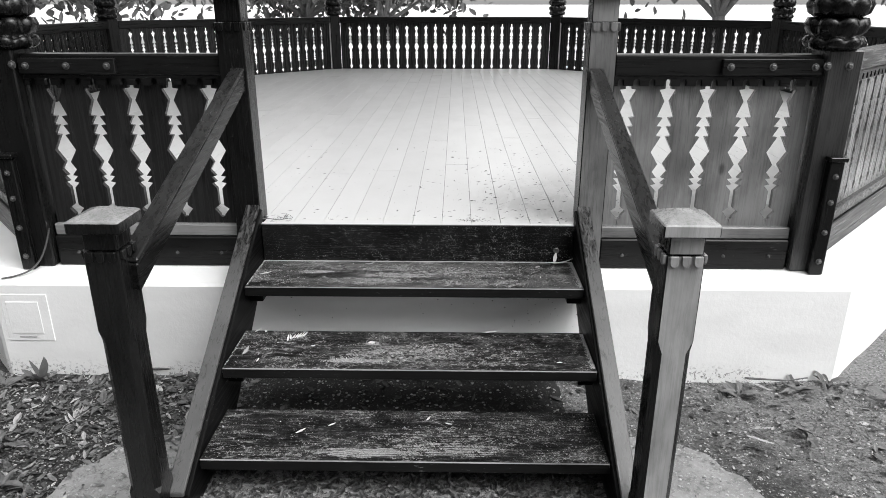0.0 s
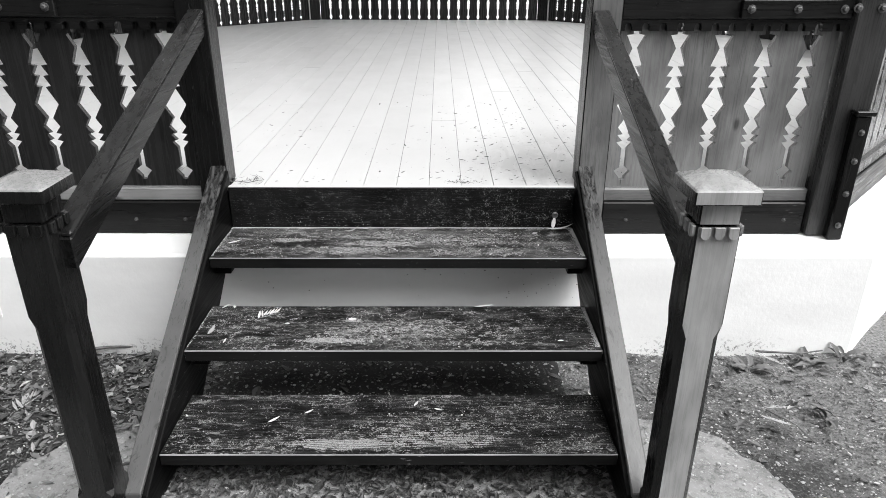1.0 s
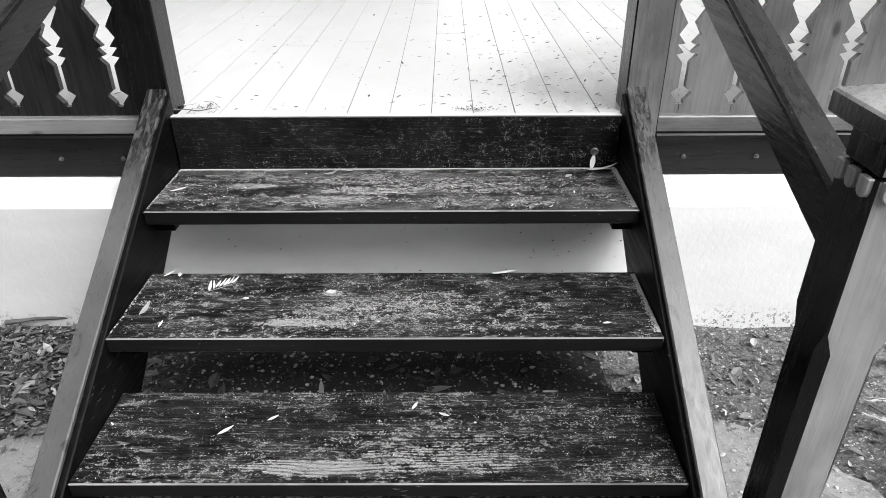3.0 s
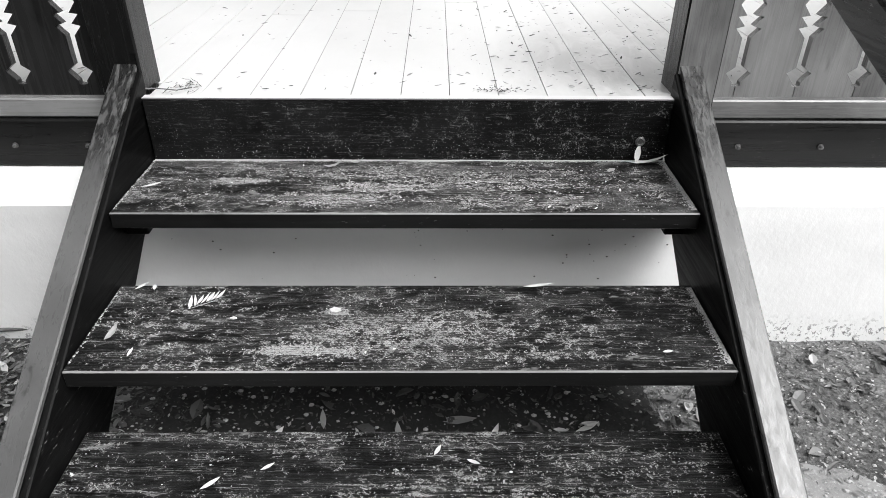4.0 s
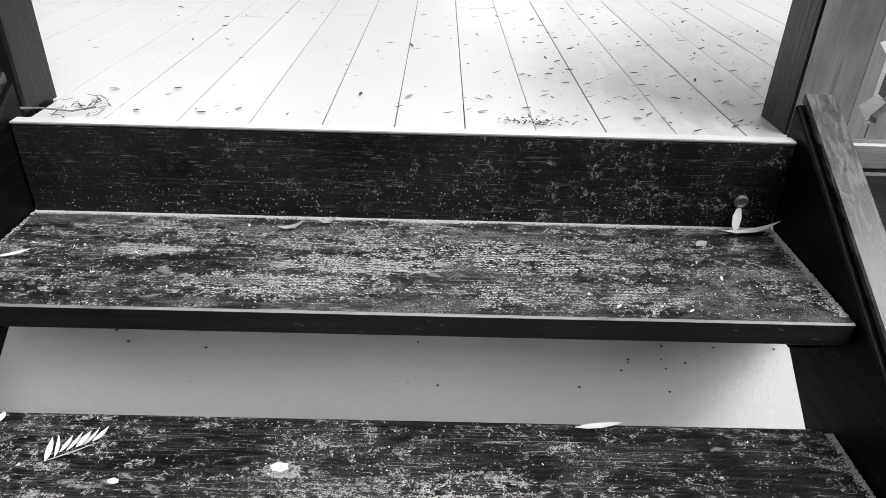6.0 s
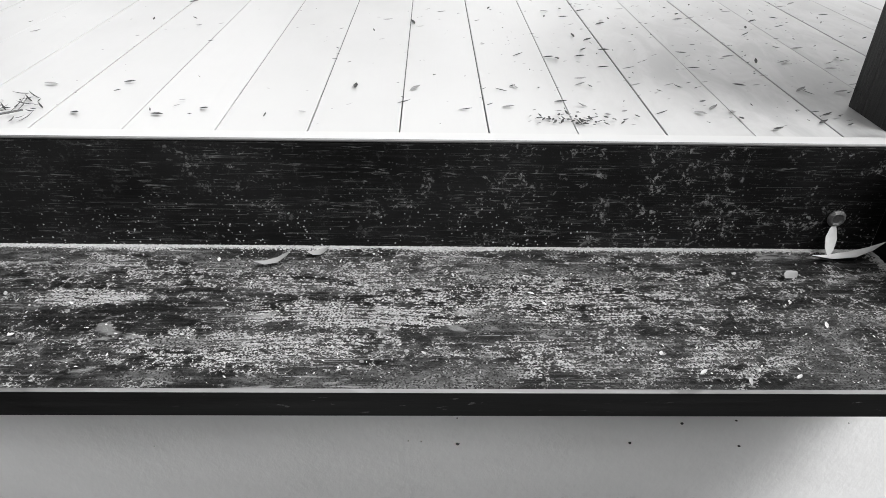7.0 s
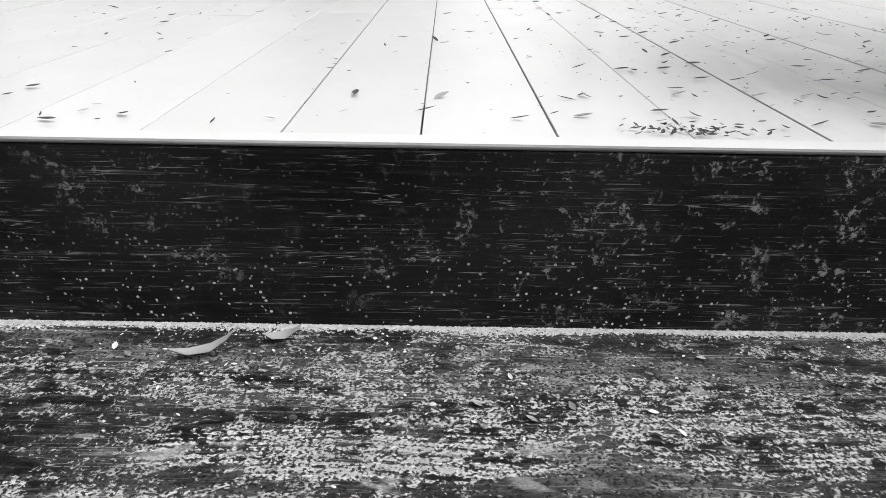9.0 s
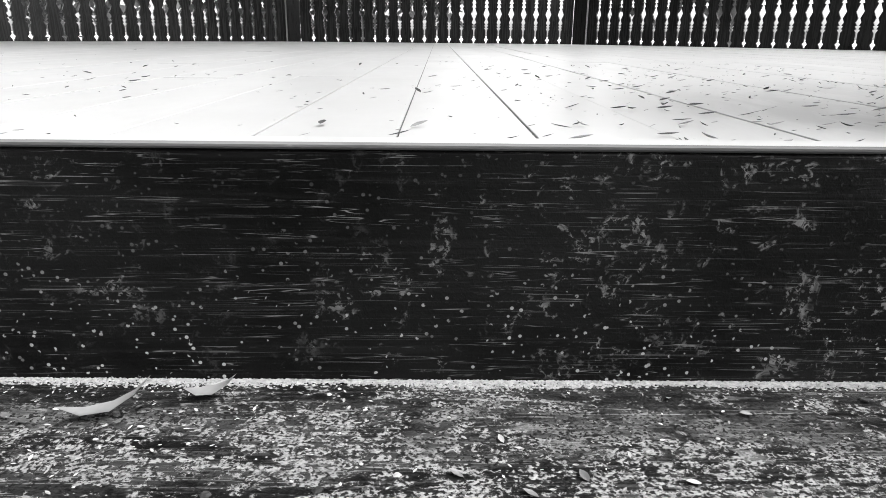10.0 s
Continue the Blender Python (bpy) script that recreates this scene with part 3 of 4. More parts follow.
# ---- railings with fretted boards ----
SLOT = [(1.0, 9), (0.945, 9), (0.94, 25), (0.86, 8), (0.75, 25), (0.745, 8), (0.685, 23), (0.68, 8), (0.615, 23), (0.61, 8), (0.50, 32), (0.41, 9),
        (0.355, 23), (0.31, 8), (0.305, 23), (0.265, 8), (0.255, 23), (0.215, 8), (0.085, 8), (0.058, 23), (0.015, 8), (0.0, 8)]


def board_bm(width, left, right, z0, z1, s0, s1, scale, thick):
    """A board whose edges are cut to half of the slot's outline on the sides that meet another."""
    def edge(sign, cut):
        if not cut:
            return [(sign * width / 2, z1), (sign * width / 2, z0)]
        pts = [(sign * (width / 2 - 0.001), z1)]
        pts += [(sign * (width / 2 - w * scale), s0 + (s1 - s0) * u) for u, w in SLOT]
        return pts + [(sign * (width / 2 - 0.001), s0 - 0.002), (sign * (width / 2 - 0.001), z0)]
    pts = edge(1, right) + edge(-1, left)[::-1]
    return prism(pts, 1, 0, thick)


def build_railing(a, b, count, label, plate=0, ends=(0.09, 0.09), slots=None, boards=None):
    """One bay between two points of the plan, outside to the right of a to b seen from above."""
    d = Vector(b) - Vector(a)
    length = d.length
    ang = math.degrees(math.atan2(d.y, d.x))
    t = thing("railing", pose(a[0], a[1], 0, 0, 0, ang), label, "railing", "bandstand railings")
    e0, e1 = ends[0], length - ends[1]
    pitch = (e1 - e0) / (count + 1)
    part("sill_beam", box(e0, e1, -0.055, 0.07, 0.437, 0.572, bevel=0.005), M_X, t)
    # front rails coloured pale for the light on their top ledge
    part("bottom_rail", box(e0, e1, -0.042, 0.04, 0.573, 0.625, bevel=0.004), M_LEDGE if plate else M_BOARD, t)
    part("top_rail", box(e0, e1, -0.045, 0.045, 1.262, TOP, bevel=0.006), M_X, t)
    n = int((e1 - e0) / 0.062)
    bm = bmesh.new()
    step = (e1 - e0) / n
    pts = [(e0, 1.261), (e0, 1.222)]
    for k in range(n):
        c = e0 + (k + 0.5) * step
        r = 0.013
        pts += [(c - r, 1.222), (c - r, 1.240), (c - r * 0.6, 1.249), (c + r * 0.6, 1.249), (c + r, 1.240), (c + r, 1.222)]
    pts += [(e1, 1.222), (e1, 1.261)]
    part("tooth_strip", prism(pts, 1, -0.040, -0.020), M_X, t)
    slots = slots or [e0 + (k + 1) * pitch for k in range(count)]
    edges = [e0] + slots + [e1]
    sc = min(1.0, (slots[1] - slots[0]) / 0.15) * (0.00142 if plate else 0.00112)
    mid = None
    for k, (l, r) in enumerate(zip(edges, edges[1:])):
        cl, cr = k > 0, k < len(slots)
        m = pose((l + r) / 2, -0.012, 0)
        if cl and cr and mid is not None:
            again(mid, "board", m)
            continue
        ob = part("board", board_bm(r - l, cl, cr, 0.60, 1.262, 0.655, 1.24, sc, 0.022), boards or M_BOARD, t)
        ob.matrix_basis = m
        if cl and cr:
            mid = ob
    if plate:
        p0, p1 = (e0 + 0.42, e1 + 0.0) if plate > 0 else (e0, e1 - 0.42)
        pl = part("splice_plate", box(p0, p1, -0.066, -0.046, 1.268, 1.330, bevel=0.003), M_X, t, "bolted splice plank")
        for f in (0.08, 0.5, 0.92):
            x = p0 + (p1 - p0) * f
            part("bolt", lathe_at(0.012, x, -0.067, 1.30), M_BOLT, pl)
        for f in (0.12, 0.4, 0.66, 0.9):
            part("bolt", lathe_at(0.006, e0 + (e1 - e0) * f, -0.056, 0.50), M_WIRE, t)
    return t


def lathe_at(r, x, y, z):
    """A square-headed bolt on a washer, pointing to -y."""
    bm = lathe([(r * 1.3, 0), (r * 1.3, 0.003), (r * 0.8, 0.0035), (r * 0.75, 0.011), (r * 0.5, 0.013)], 8)
    bmesh.ops.transform(bm, matrix=Matrix.Translation((x, y, z)) @ Matrix.Rotation(math.pi / 2, 4, "X"), verts=bm.verts)
    return bm


# boards right of the stairs use the lit copy, those left the dark paint
build_railing((0.79, R + 0.17), V[0], 5, "dark fretwork railing with bolted splice beside the stairs", 1, (0.002, 0.055), [0.074 + 0.161 * k for k in range(5)], M_LITPAINT)
build_railing(V[7], (-0.79, R + 0.17), 5, "dark fretwork railing with bolted splice beside the stairs", -1, (0.055, 0.002), [0.152 + 0.161 * k for k in range(5)])
for k in range(7):
    n = 21 if k in (0, 2, 3, 4, 6) else 19
    # the right-front bay has its sky sheen painted into the boards
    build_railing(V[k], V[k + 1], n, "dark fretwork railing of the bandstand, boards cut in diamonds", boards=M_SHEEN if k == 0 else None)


# ---- corner columns ----
def build_column(k):
    x, y = V[k]
    cx, cy = 0.0, (R + BACK) / 2
    ang = math.degrees(math.atan2(y - cy, x - cx)) + 90
    front = k in (0, 7)
    t = thing("column", pose(x, y, 0, 0, 0, 0 if front else ang), "dark carved wooden column on a square base block", "column", "bandstand columns")
    sx = 0 if not front else (0.025 if x > 0 else -0.025)
    # the right-front block gets a dim lit copy of the paint
    part("base_block", box(sx - 0.068, sx + 0.068, -0.075, 0.075, 0.437, TOP + 0.02, bevel=0.006), M_DIMLIT if k == 0 else M_Z, t)
    part("carved_ring", carved([(0.088, 1.366), (0.108, 1.374), (0.115, 1.392), (0.104, 1.408), (0.094, 1.412), (0.112, 1.43), (0.121, 1.455), (0.112, 1.478), (0.090, 1.486)], 8, 0.10), M_NEWEL, t, "carved ring of leaf lobes", True)
    part("carved_ring", carved([(0.088, 1.487), (0.112, 1.498), (0.122, 1.53), (0.110, 1.556), (0.09, 1.562), (0.112, 1.575), (0.116, 1.60), (0.10, 1.63)], 8, 0.08), M_NEWEL, t, "carved ring of leaf lobes", True)
    part("shaft", lathe([(0.095, 1.631), (0.10, 1.66), (0.085, 1.72), (0.085, 5.85), (0.11, 5.9), (0.11, 6.0)], 12), M_Z, t)
    if front:
        s = 1 if x > 0 else -1
        a, b = sorted((s * 0.022, s * 0.08))
        br = part("corner_brace", box(a, b, -0.116, -0.077, 0.437, 0.93, bevel=0.004), M_NEWEL, t, "bolted brace plank with capped top")
        part("brace_cap", box(a - 0.008, b + 0.008, -0.126, -0.077, 0.931, 0.95, bevel=0.003), M_NEWEL, br)
        for z in (0.50, 0.63, 0.76, 0.87):
            part("bolt", lathe_at(0.010, (a + b) / 2, -0.117, z), M_BOLT, br)
        for dx in (-0.045, 0.04):
            part("bolt", lathe_at(0.013, dx, -0.076, 1.305), M_BOLT, t)


for k in range(8):
    build_column(k)


def build_cable():
    c = bpy.data.curves.new("cable", "CURVE")
    c.dimensions, c.bevel_depth, c.bevel_resolution = "3D", 0.004, 2
    pts = [(-1.60, R + 0.08, 0.62), (-1.625, R + 0.06, 0.52), (-1.66, R + 0.03, 0.45), (-1.70, R - 0.03, 0.441), (-1.76, R - 0.06, 0.441)]
    sp = c.splines.new("NURBS")
    sp.points.add(len(pts) - 1)
    for p, q in zip(sp.points, pts):
        p.co = (*q, 1)
    sp.use_endpoint_u, sp.order_u = True, 4
    c.materials.append(M_WIRE)
    tagged(new("cable", c), "thin dark cable hanging over the plinth ledge", "cable")


build_cable()


# ---- roof over the bandstand ----
def build_roof():
    cx, cy = 0.0, (R + BACK) / 2
    bm = bmesh.new()
    out = [((x - cx) * 1.05 + cx, (y - cy) * 1.05 + cy) for x, y in V]
    lo = [bm.verts.new((x, y, 6.0)) for x, y in out]
    hi = [bm.verts.new((x, y, 6.1)) for x, y in out]
    top = bm.verts.new((cx, cy, 7.8))
    bm.faces.new(lo)
    for k in range(8):
        j = (k + 1) % 8
        bm.faces.new((lo[k], lo[j], hi[j], hi[k]))
        bm.faces.new((hi[k], hi[j], top))
    tagged(part("roof", bm, M_ROOF), "plain boarded octagonal bandstand roof", "roof", kind="structure")


build_roof()


# ---- fallen leaves, bits and grit ----
def stuff(name, verts, faces, material, label, category):
    return tagged(heap(name, verts, faces, material), label, category, kind="stuff")


def on_pad(x, y):
    return abs(x / 1.19) ** 5 + abs(y - 1.50) ** 5


def ground_z(x, y):
    pad = on_pad(x, y)
    base = 0.03 * noise.noise((x * 1.3, y * 1.3, 0)) + 0.012 * noise.noise((x * 6, y * 6, 3))
    if abs(x) < 0.60 and R - 0.58 < y < R - 0.1:
        base = mound_z(x, y)
    return max(base, 0.028) if pad < 1 else base


def mound_z(x, y):
    edge = min(1.0, (0.62 - abs(x)) / 0.16) * min(1.0, (y - R + 0.60) / 0.08)
    return 0.012 + 0.030 * edge + 0.016 * noise.noise((x * 14, y * 14, 2)) + 0.006 * noise.noise((x * 45, y * 45, 5))


def build_litter():
    rng = random.Random(3)
    verts, faces, pv, pf, sv, sf = [], [], [], [], [], []
    uv, uf = [], []
    made = 0
    while made < 46000:
        x, y = rng.uniform(-3.4, 3.4), rng.uniform(0.4, R - 0.1)
        pad = on_pad(x, y)
        keep = 0.9 if x < -0.75 else (0.55 if x > 0.8 else 0.8)
        if x > 0.8:
            keep *= 0.45 + 1.3 * max(0, noise.noise((x * 1.9, y * 1.9, 7)) + 0.25)
        if y > R - 0.45:
            keep = 0.9
        if pad < 1.0 and y < R - 0.62:
            keep *= 0.10 if y < R - 1.15 or abs(x) > 0.62 else 0.8
        keep *= min(1.0, max(0.0, (3.4 - abs(x)) / 1.3)) * min(1.0, max(0.0, (y - 0.4) / 1.3))
        if rng.random() > keep or min(abs(x + 0.755), abs(x - 0.724)) < 0.10 and 1.80 < y < 2.12:
            continue
        made += 1
        n = rng.choice((0.004, 0.006, 0.008, 0.010, 0.014, 0.012, 0.018, 0.026, 0.045)) * rng.uniform(0.8, 1.2)
        if x > 0.75 and rng.random() < 0.85:
            n = rng.choice((0.003, 0.005, 0.007, 0.009, 0.012, 0.018))
        # litter below the stairs goes into the shade-dark copy
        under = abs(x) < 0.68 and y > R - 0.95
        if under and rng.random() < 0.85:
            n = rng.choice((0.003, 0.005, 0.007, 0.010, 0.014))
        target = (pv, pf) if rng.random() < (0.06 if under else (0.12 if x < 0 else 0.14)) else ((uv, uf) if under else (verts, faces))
        leaf_into(target[0], target[1], rng, (x, y, ground_z(x, y) + 0.004 + rng.random() * 0.008), n, n * rng.uniform(0.2, 0.6), rng.uniform(0, 6.28), 0.45, rng.uniform(-0.3, 0.9))
    sw, sg = [], []
    for k in range(9500):      # swept against the foot of the stairs, tone darkened for shade
        x, y = rng.uniform(-0.68, 0.68), R - 0.60 - abs(rng.gauss(0, 0.30))
        n = rng.choice((0.003, 0.005, 0.007, 0.010, 0.018, 0.03))
        leaf_into(sw, sg, rng, (x, y, 0.033 + rng.random() * 0.006), n, n * rng.uniform(0.2, 0.6), rng.uniform(0, 6.28), 0.4, rng.uniform(-0.3, 0.8))
    for k in range(9000):
        x, y = rng.uniform(-2.6, 2.6), rng.uniform(1.2, R - 0.1)
        stone_into(sv, sf, rng, (x, y, ground_z(x, y)), rng.choice((0.002, 0.0025, 0.003, 0.004, 0.006)))
    stuff("shaded_litter", uv, uf, M_SHADE, "leaf litter coloured dark for the shade of the stairs", "leaves")
    stuff("swept_litter", sw, sg, M_SHADE, "leaf crumbs swept under the stair foot, coloured dark for its shade", "leaves")
    stuff("leaf_litter", verts, faces, M_LITTER, "dry dark leaf litter scattered on the dirt", "leaves")
    stuff("pale_litter", pv, pf, M_STRAW, "pale dry leaf scraps among the dirt", "leaves")
    stuff("gravel", sv, sf, M_STONE, "small pale pebbles and grit on the dirt", "gravel")


build_litter()


def build_shade_mound():
    """A low heap added under the stairs, coloured black for their deep shade."""
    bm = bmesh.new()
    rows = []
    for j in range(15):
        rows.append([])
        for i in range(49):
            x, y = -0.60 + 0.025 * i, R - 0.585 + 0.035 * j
            rows[-1].append(bm.verts.new((x, y, mound_z(x, y))))
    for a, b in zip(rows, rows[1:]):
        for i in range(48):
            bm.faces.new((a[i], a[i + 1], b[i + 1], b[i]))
    tagged(part("leaf_mould", bm, M_MOUND, smooth=True), "black mound added for the deep shade under the stairs", "soil", kind="stuff")


# near black, standing in for shade
M_MOUND = plain("leaf_mould", 0.012, 0.9, 0, 120)
build_shade_mound()


def build_weeds():
    """Low green weeds along the plinth and in the dirt."""
    rng = random.Random(8)
    spots = [(-1.62, R - 0.16), (-1.75, R - 0.20), (-1.25, R - 0.36), (-1.5, R - 0.62), (-1.85, R - 0.5), (-1.05, R - 0.5), (-1.35, R - 0.85), (-1.7, R - 0.95), (-2.0, R - 0.75)]
    spots += [(1.75, R - 0.14), (1.6, R - 0.17), (1.35, R - 0.2), (1.95, R - 0.25), (1.75, R - 0.75), (1.5, R - 0.5)]
    for x, y in spots:
        z = ground_z(x, y)
        t = thing("weed", pose(x, y, z), "small green weed rosette in the dirt", "weed", "weeds round the plinth")
        for k in range(rng.randint(6, 11)):
            verts, faces = [], []
            a = rng.uniform(0, 6.28)
            q = rng.uniform(0.0, 0.03)
            n = rng.uniform(0.05, 0.10)
            leaf_into(verts, faces, rng, (math.cos(a) * (q + n * 0.3), math.sin(a) * (q + n * 0.3), rng.uniform(0.012, 0.04)), n, n * 0.3, a, 0.9, -0.5)
            heap("leaf", verts, faces, M_GREEN, t)
    t = thing("seedling", pose(-1.60, R - 0.17, 0.01), "young plant with a few broad upright leaves", "weed", "weeds round the plinth")
    for lean, yaw, n in ((-62, 200, 0.12), (-70, 340, 0.13), (-40, 270, 0.10), (-35, 120, 0.09)):
        verts, faces = [], []
        leaf_into(verts, faces, rng, (n / 2, 0, 0), n, n * 0.36, 0, 0.1, 0.3)
        heap("leaf", verts, faces, M_GREEN, t).matrix_basis = pose(0, 0, 0, 0, 0, yaw) @ pose(0, 0, 0, 0, lean, 0)


build_weeds()


def single_leaf(x, y, z, length, width, yaw, curl, label, material, tilt=0.15, name="leaf"):
    rng = random.Random(int(abs(x * 1000) + abs(y * 100)))
    verts, faces = [], []
    leaf_into(verts, faces, rng, (0, 0, 0.004), length, width, math.radians(yaw), tilt, curl)
    o = heap(name, verts, faces, material)
    o.matrix_world = pose(x, y, z)
    for p in o.data.polygons:
        p.use_smooth = True
    return tagged(o, label, "leaf", "fallen leaves on the stairs")


def build_frond(x, y, z, size, turn, label):
    """A dry stalk with a row of narrow leaflets, each a part."""
    rng = random.Random(int(1000 + x * 100 + y * 10))
    t = thing("leaf_frond", pose(x, y, z, 0, 0, turn), label, "leaf", "fallen leaves on the stairs")
    verts, faces = [], []
    leaf_into(verts, faces, rng, (0, 0, 0.004), 0.085 * size, 0.003 * size, math.radians(28), 0.05, 0.1)
    heap("stalk", verts, faces, M_STRAW, t)
    for k in range(7):
        u = -0.03 + 0.011 * k
        verts, faces = [], []
        a = 105 - 11 * k + rng.uniform(-14, 14)
        leaf_into(verts, faces, rng, (size * (u * 0.88 - 0.002), size * (u * 0.47 + 0.013), 0.008), size * rng.uniform(0.026, 0.036), size * rng.uniform(0.006, 0.009), math.radians(a), 0.5, 0.5)
        heap("leaflet", verts, faces, M_PALE if size == 1.0 else M_STRAW, t)


def build_twig(pts, r, label):
    c = bpy.data.curves.new("twig", "CURVE")
    c.dimensions, c.bevel_depth, c.bevel_resolution = "3D", r, 1
    sp = c.splines.new("POLY")
    sp.points.add(len(pts) - 1)
    for p, q in zip(sp.points, pts):
        p.co, p.radius = (*q, 1), 0.6 + 0.4 * (q is pts[0])
    c.materials.append(M_BARK)
    tagged(new("twig", c), label, "twig", "twigs on the ground")


def build_leaves():
    dry = "curled dry leaf lying on a tread"
    pale = "pale narrow leaf lying on a tread"
    T1, T2, T3 = 0.171, 0.341, 0.511
    single_leaf(-0.188, R - 0.052, T3, 0.056, 0.013, 14, 1.0, dry, M_LEAF, 0.2)
    single_leaf(-0.132, R - 0.030, T3, 0.034, 0.013, 6, 1.1, dry, M_LEAF, 0.25)
    single_leaf(-0.60, R - 0.16, T3, 0.055, 0.010, 12, 0.3, pale, M_PALE)
    single_leaf(0.60, R - 0.03, T3, 0.11, 0.018, 8, 0.5, pale, M_PALE, 0.3)
    single_leaf(0.578, R - 0.012, T3 + 0.018, 0.05, 0.016, 70, 0.4, pale, M_PALE, 1.2)
    single_leaf(0.50, R - 0.075, T3, 0.024, 0.016, 30, 0.3, dry, M_LEAF)
    single_leaf(-0.60, R - 0.33, T2, 0.035, 0.008, 40, 0.2, pale, M_PALE)
    single_leaf(-0.57, R - 0.335, T2, 0.018, 0.010, 100, 0.2, pale, M_PALE)
    single_leaf(-0.60, R - 0.50, T2, 0.045, 0.014, 70, 0.8, dry, M_LEAF, 0.4)
    single_leaf(-0.54, R - 0.56, T2, 0.024, 0.007, 80, 0.2, pale, M_PALE)
    single_leaf(0.30, R - 0.33, T2, 0.07, 0.012, 3, 0.2, pale, M_PALE)
    single_leaf(0.53, R - 0.56, T2, 0.022, 0.009, 5, 0.2, pale, M_PALE)
    single_leaf(-0.36, R - 0.74, T1, 0.042, 0.010, 40, 0.3, pale, M_PALE)
    single_leaf(-0.26, R - 0.70, T1, 0.03, 0.008, 30, 0.3, pale, M_PALE)
    single_leaf(0.07, R - 0.66, T1, 0.028, 0.009, 60, 0.3, pale, M_PALE)
    single_leaf(0.14, R - 0.69, T1, 0.03, 0.009, -30, 0.3, pale, M_PALE)
    for k, (x, y, n, a) in enumerate(((0.12, -0.46, 0.10, -20), (0.20, -0.50, 0.06, 60), (-0.12, -0.52, 0.05, 80), (-0.3, -0.52, 0.07, 50), (-0.02, -0.5, 0.05, 100), (0.42, -0.48, 0.06, 20), (-0.2, -0.45, 0.05, 100))):
        single_leaf(x, R + y, ground_z(x, R + y) + 0.004, n, n * 0.3, a, 0.4, "dry leaf lying in the dirt under the stairs", M_PALE if k % 2 else M_LEAF, 0.4)
    for x, y, n, a in ((0.34, -0.98, 0.075, -50), (0.15, -1.0, 0.05, -35), (-0.25, -1.02, 0.06, 80)):
        single_leaf(x, R + y, 0.032, n, n * 0.5, a, 0.4, "dry leaf lying on the concrete pad", M_PALE if x > 0.2 else M_LEAF, 0.3)
    build_frond(-0.44, R - 0.40, T2, 1.0, 0, "pale dry frond of narrow leaflets on a tread")
    build_frond(1.34, R - 0.47, 0.02, 1.3, 150, "pale dry frond of narrow leaflets on the dirt")
    build_frond(1.30, R - 0.55, 0.02, 1.1, 120, "pale dry frond of narrow leaflets on the dirt")
    build_frond(1.45, R - 0.17, 0.02, 1.4, 100, "pale dry frond of narrow leaflets on the dirt")
    build_frond(-1.30, R - 0.45, 0.02, 1.5, 40, "pale dry frond of narrow leaflets on the dirt")
    rng = random.Random(2)
    for x, y, r in ((-0.152, R - 0.416, 0.012), (-0.365, R - 0.445, 0.008)):
        verts, faces = [], []
        stone_into(verts, faces, rng, (0, 0, 0.001), r)
        o = heap("dropping", [(v[0], v[1] * 0.8, v[2] * 0.35) for v in verts], faces, M_CHALK)
        o.matrix_world = pose(x, y, T2)
        tagged(o, "crumbly white blob stuck on a tread", "dirt")


M_CHALK = plain("chalky", 0.5, 0.9)
build_leaves()


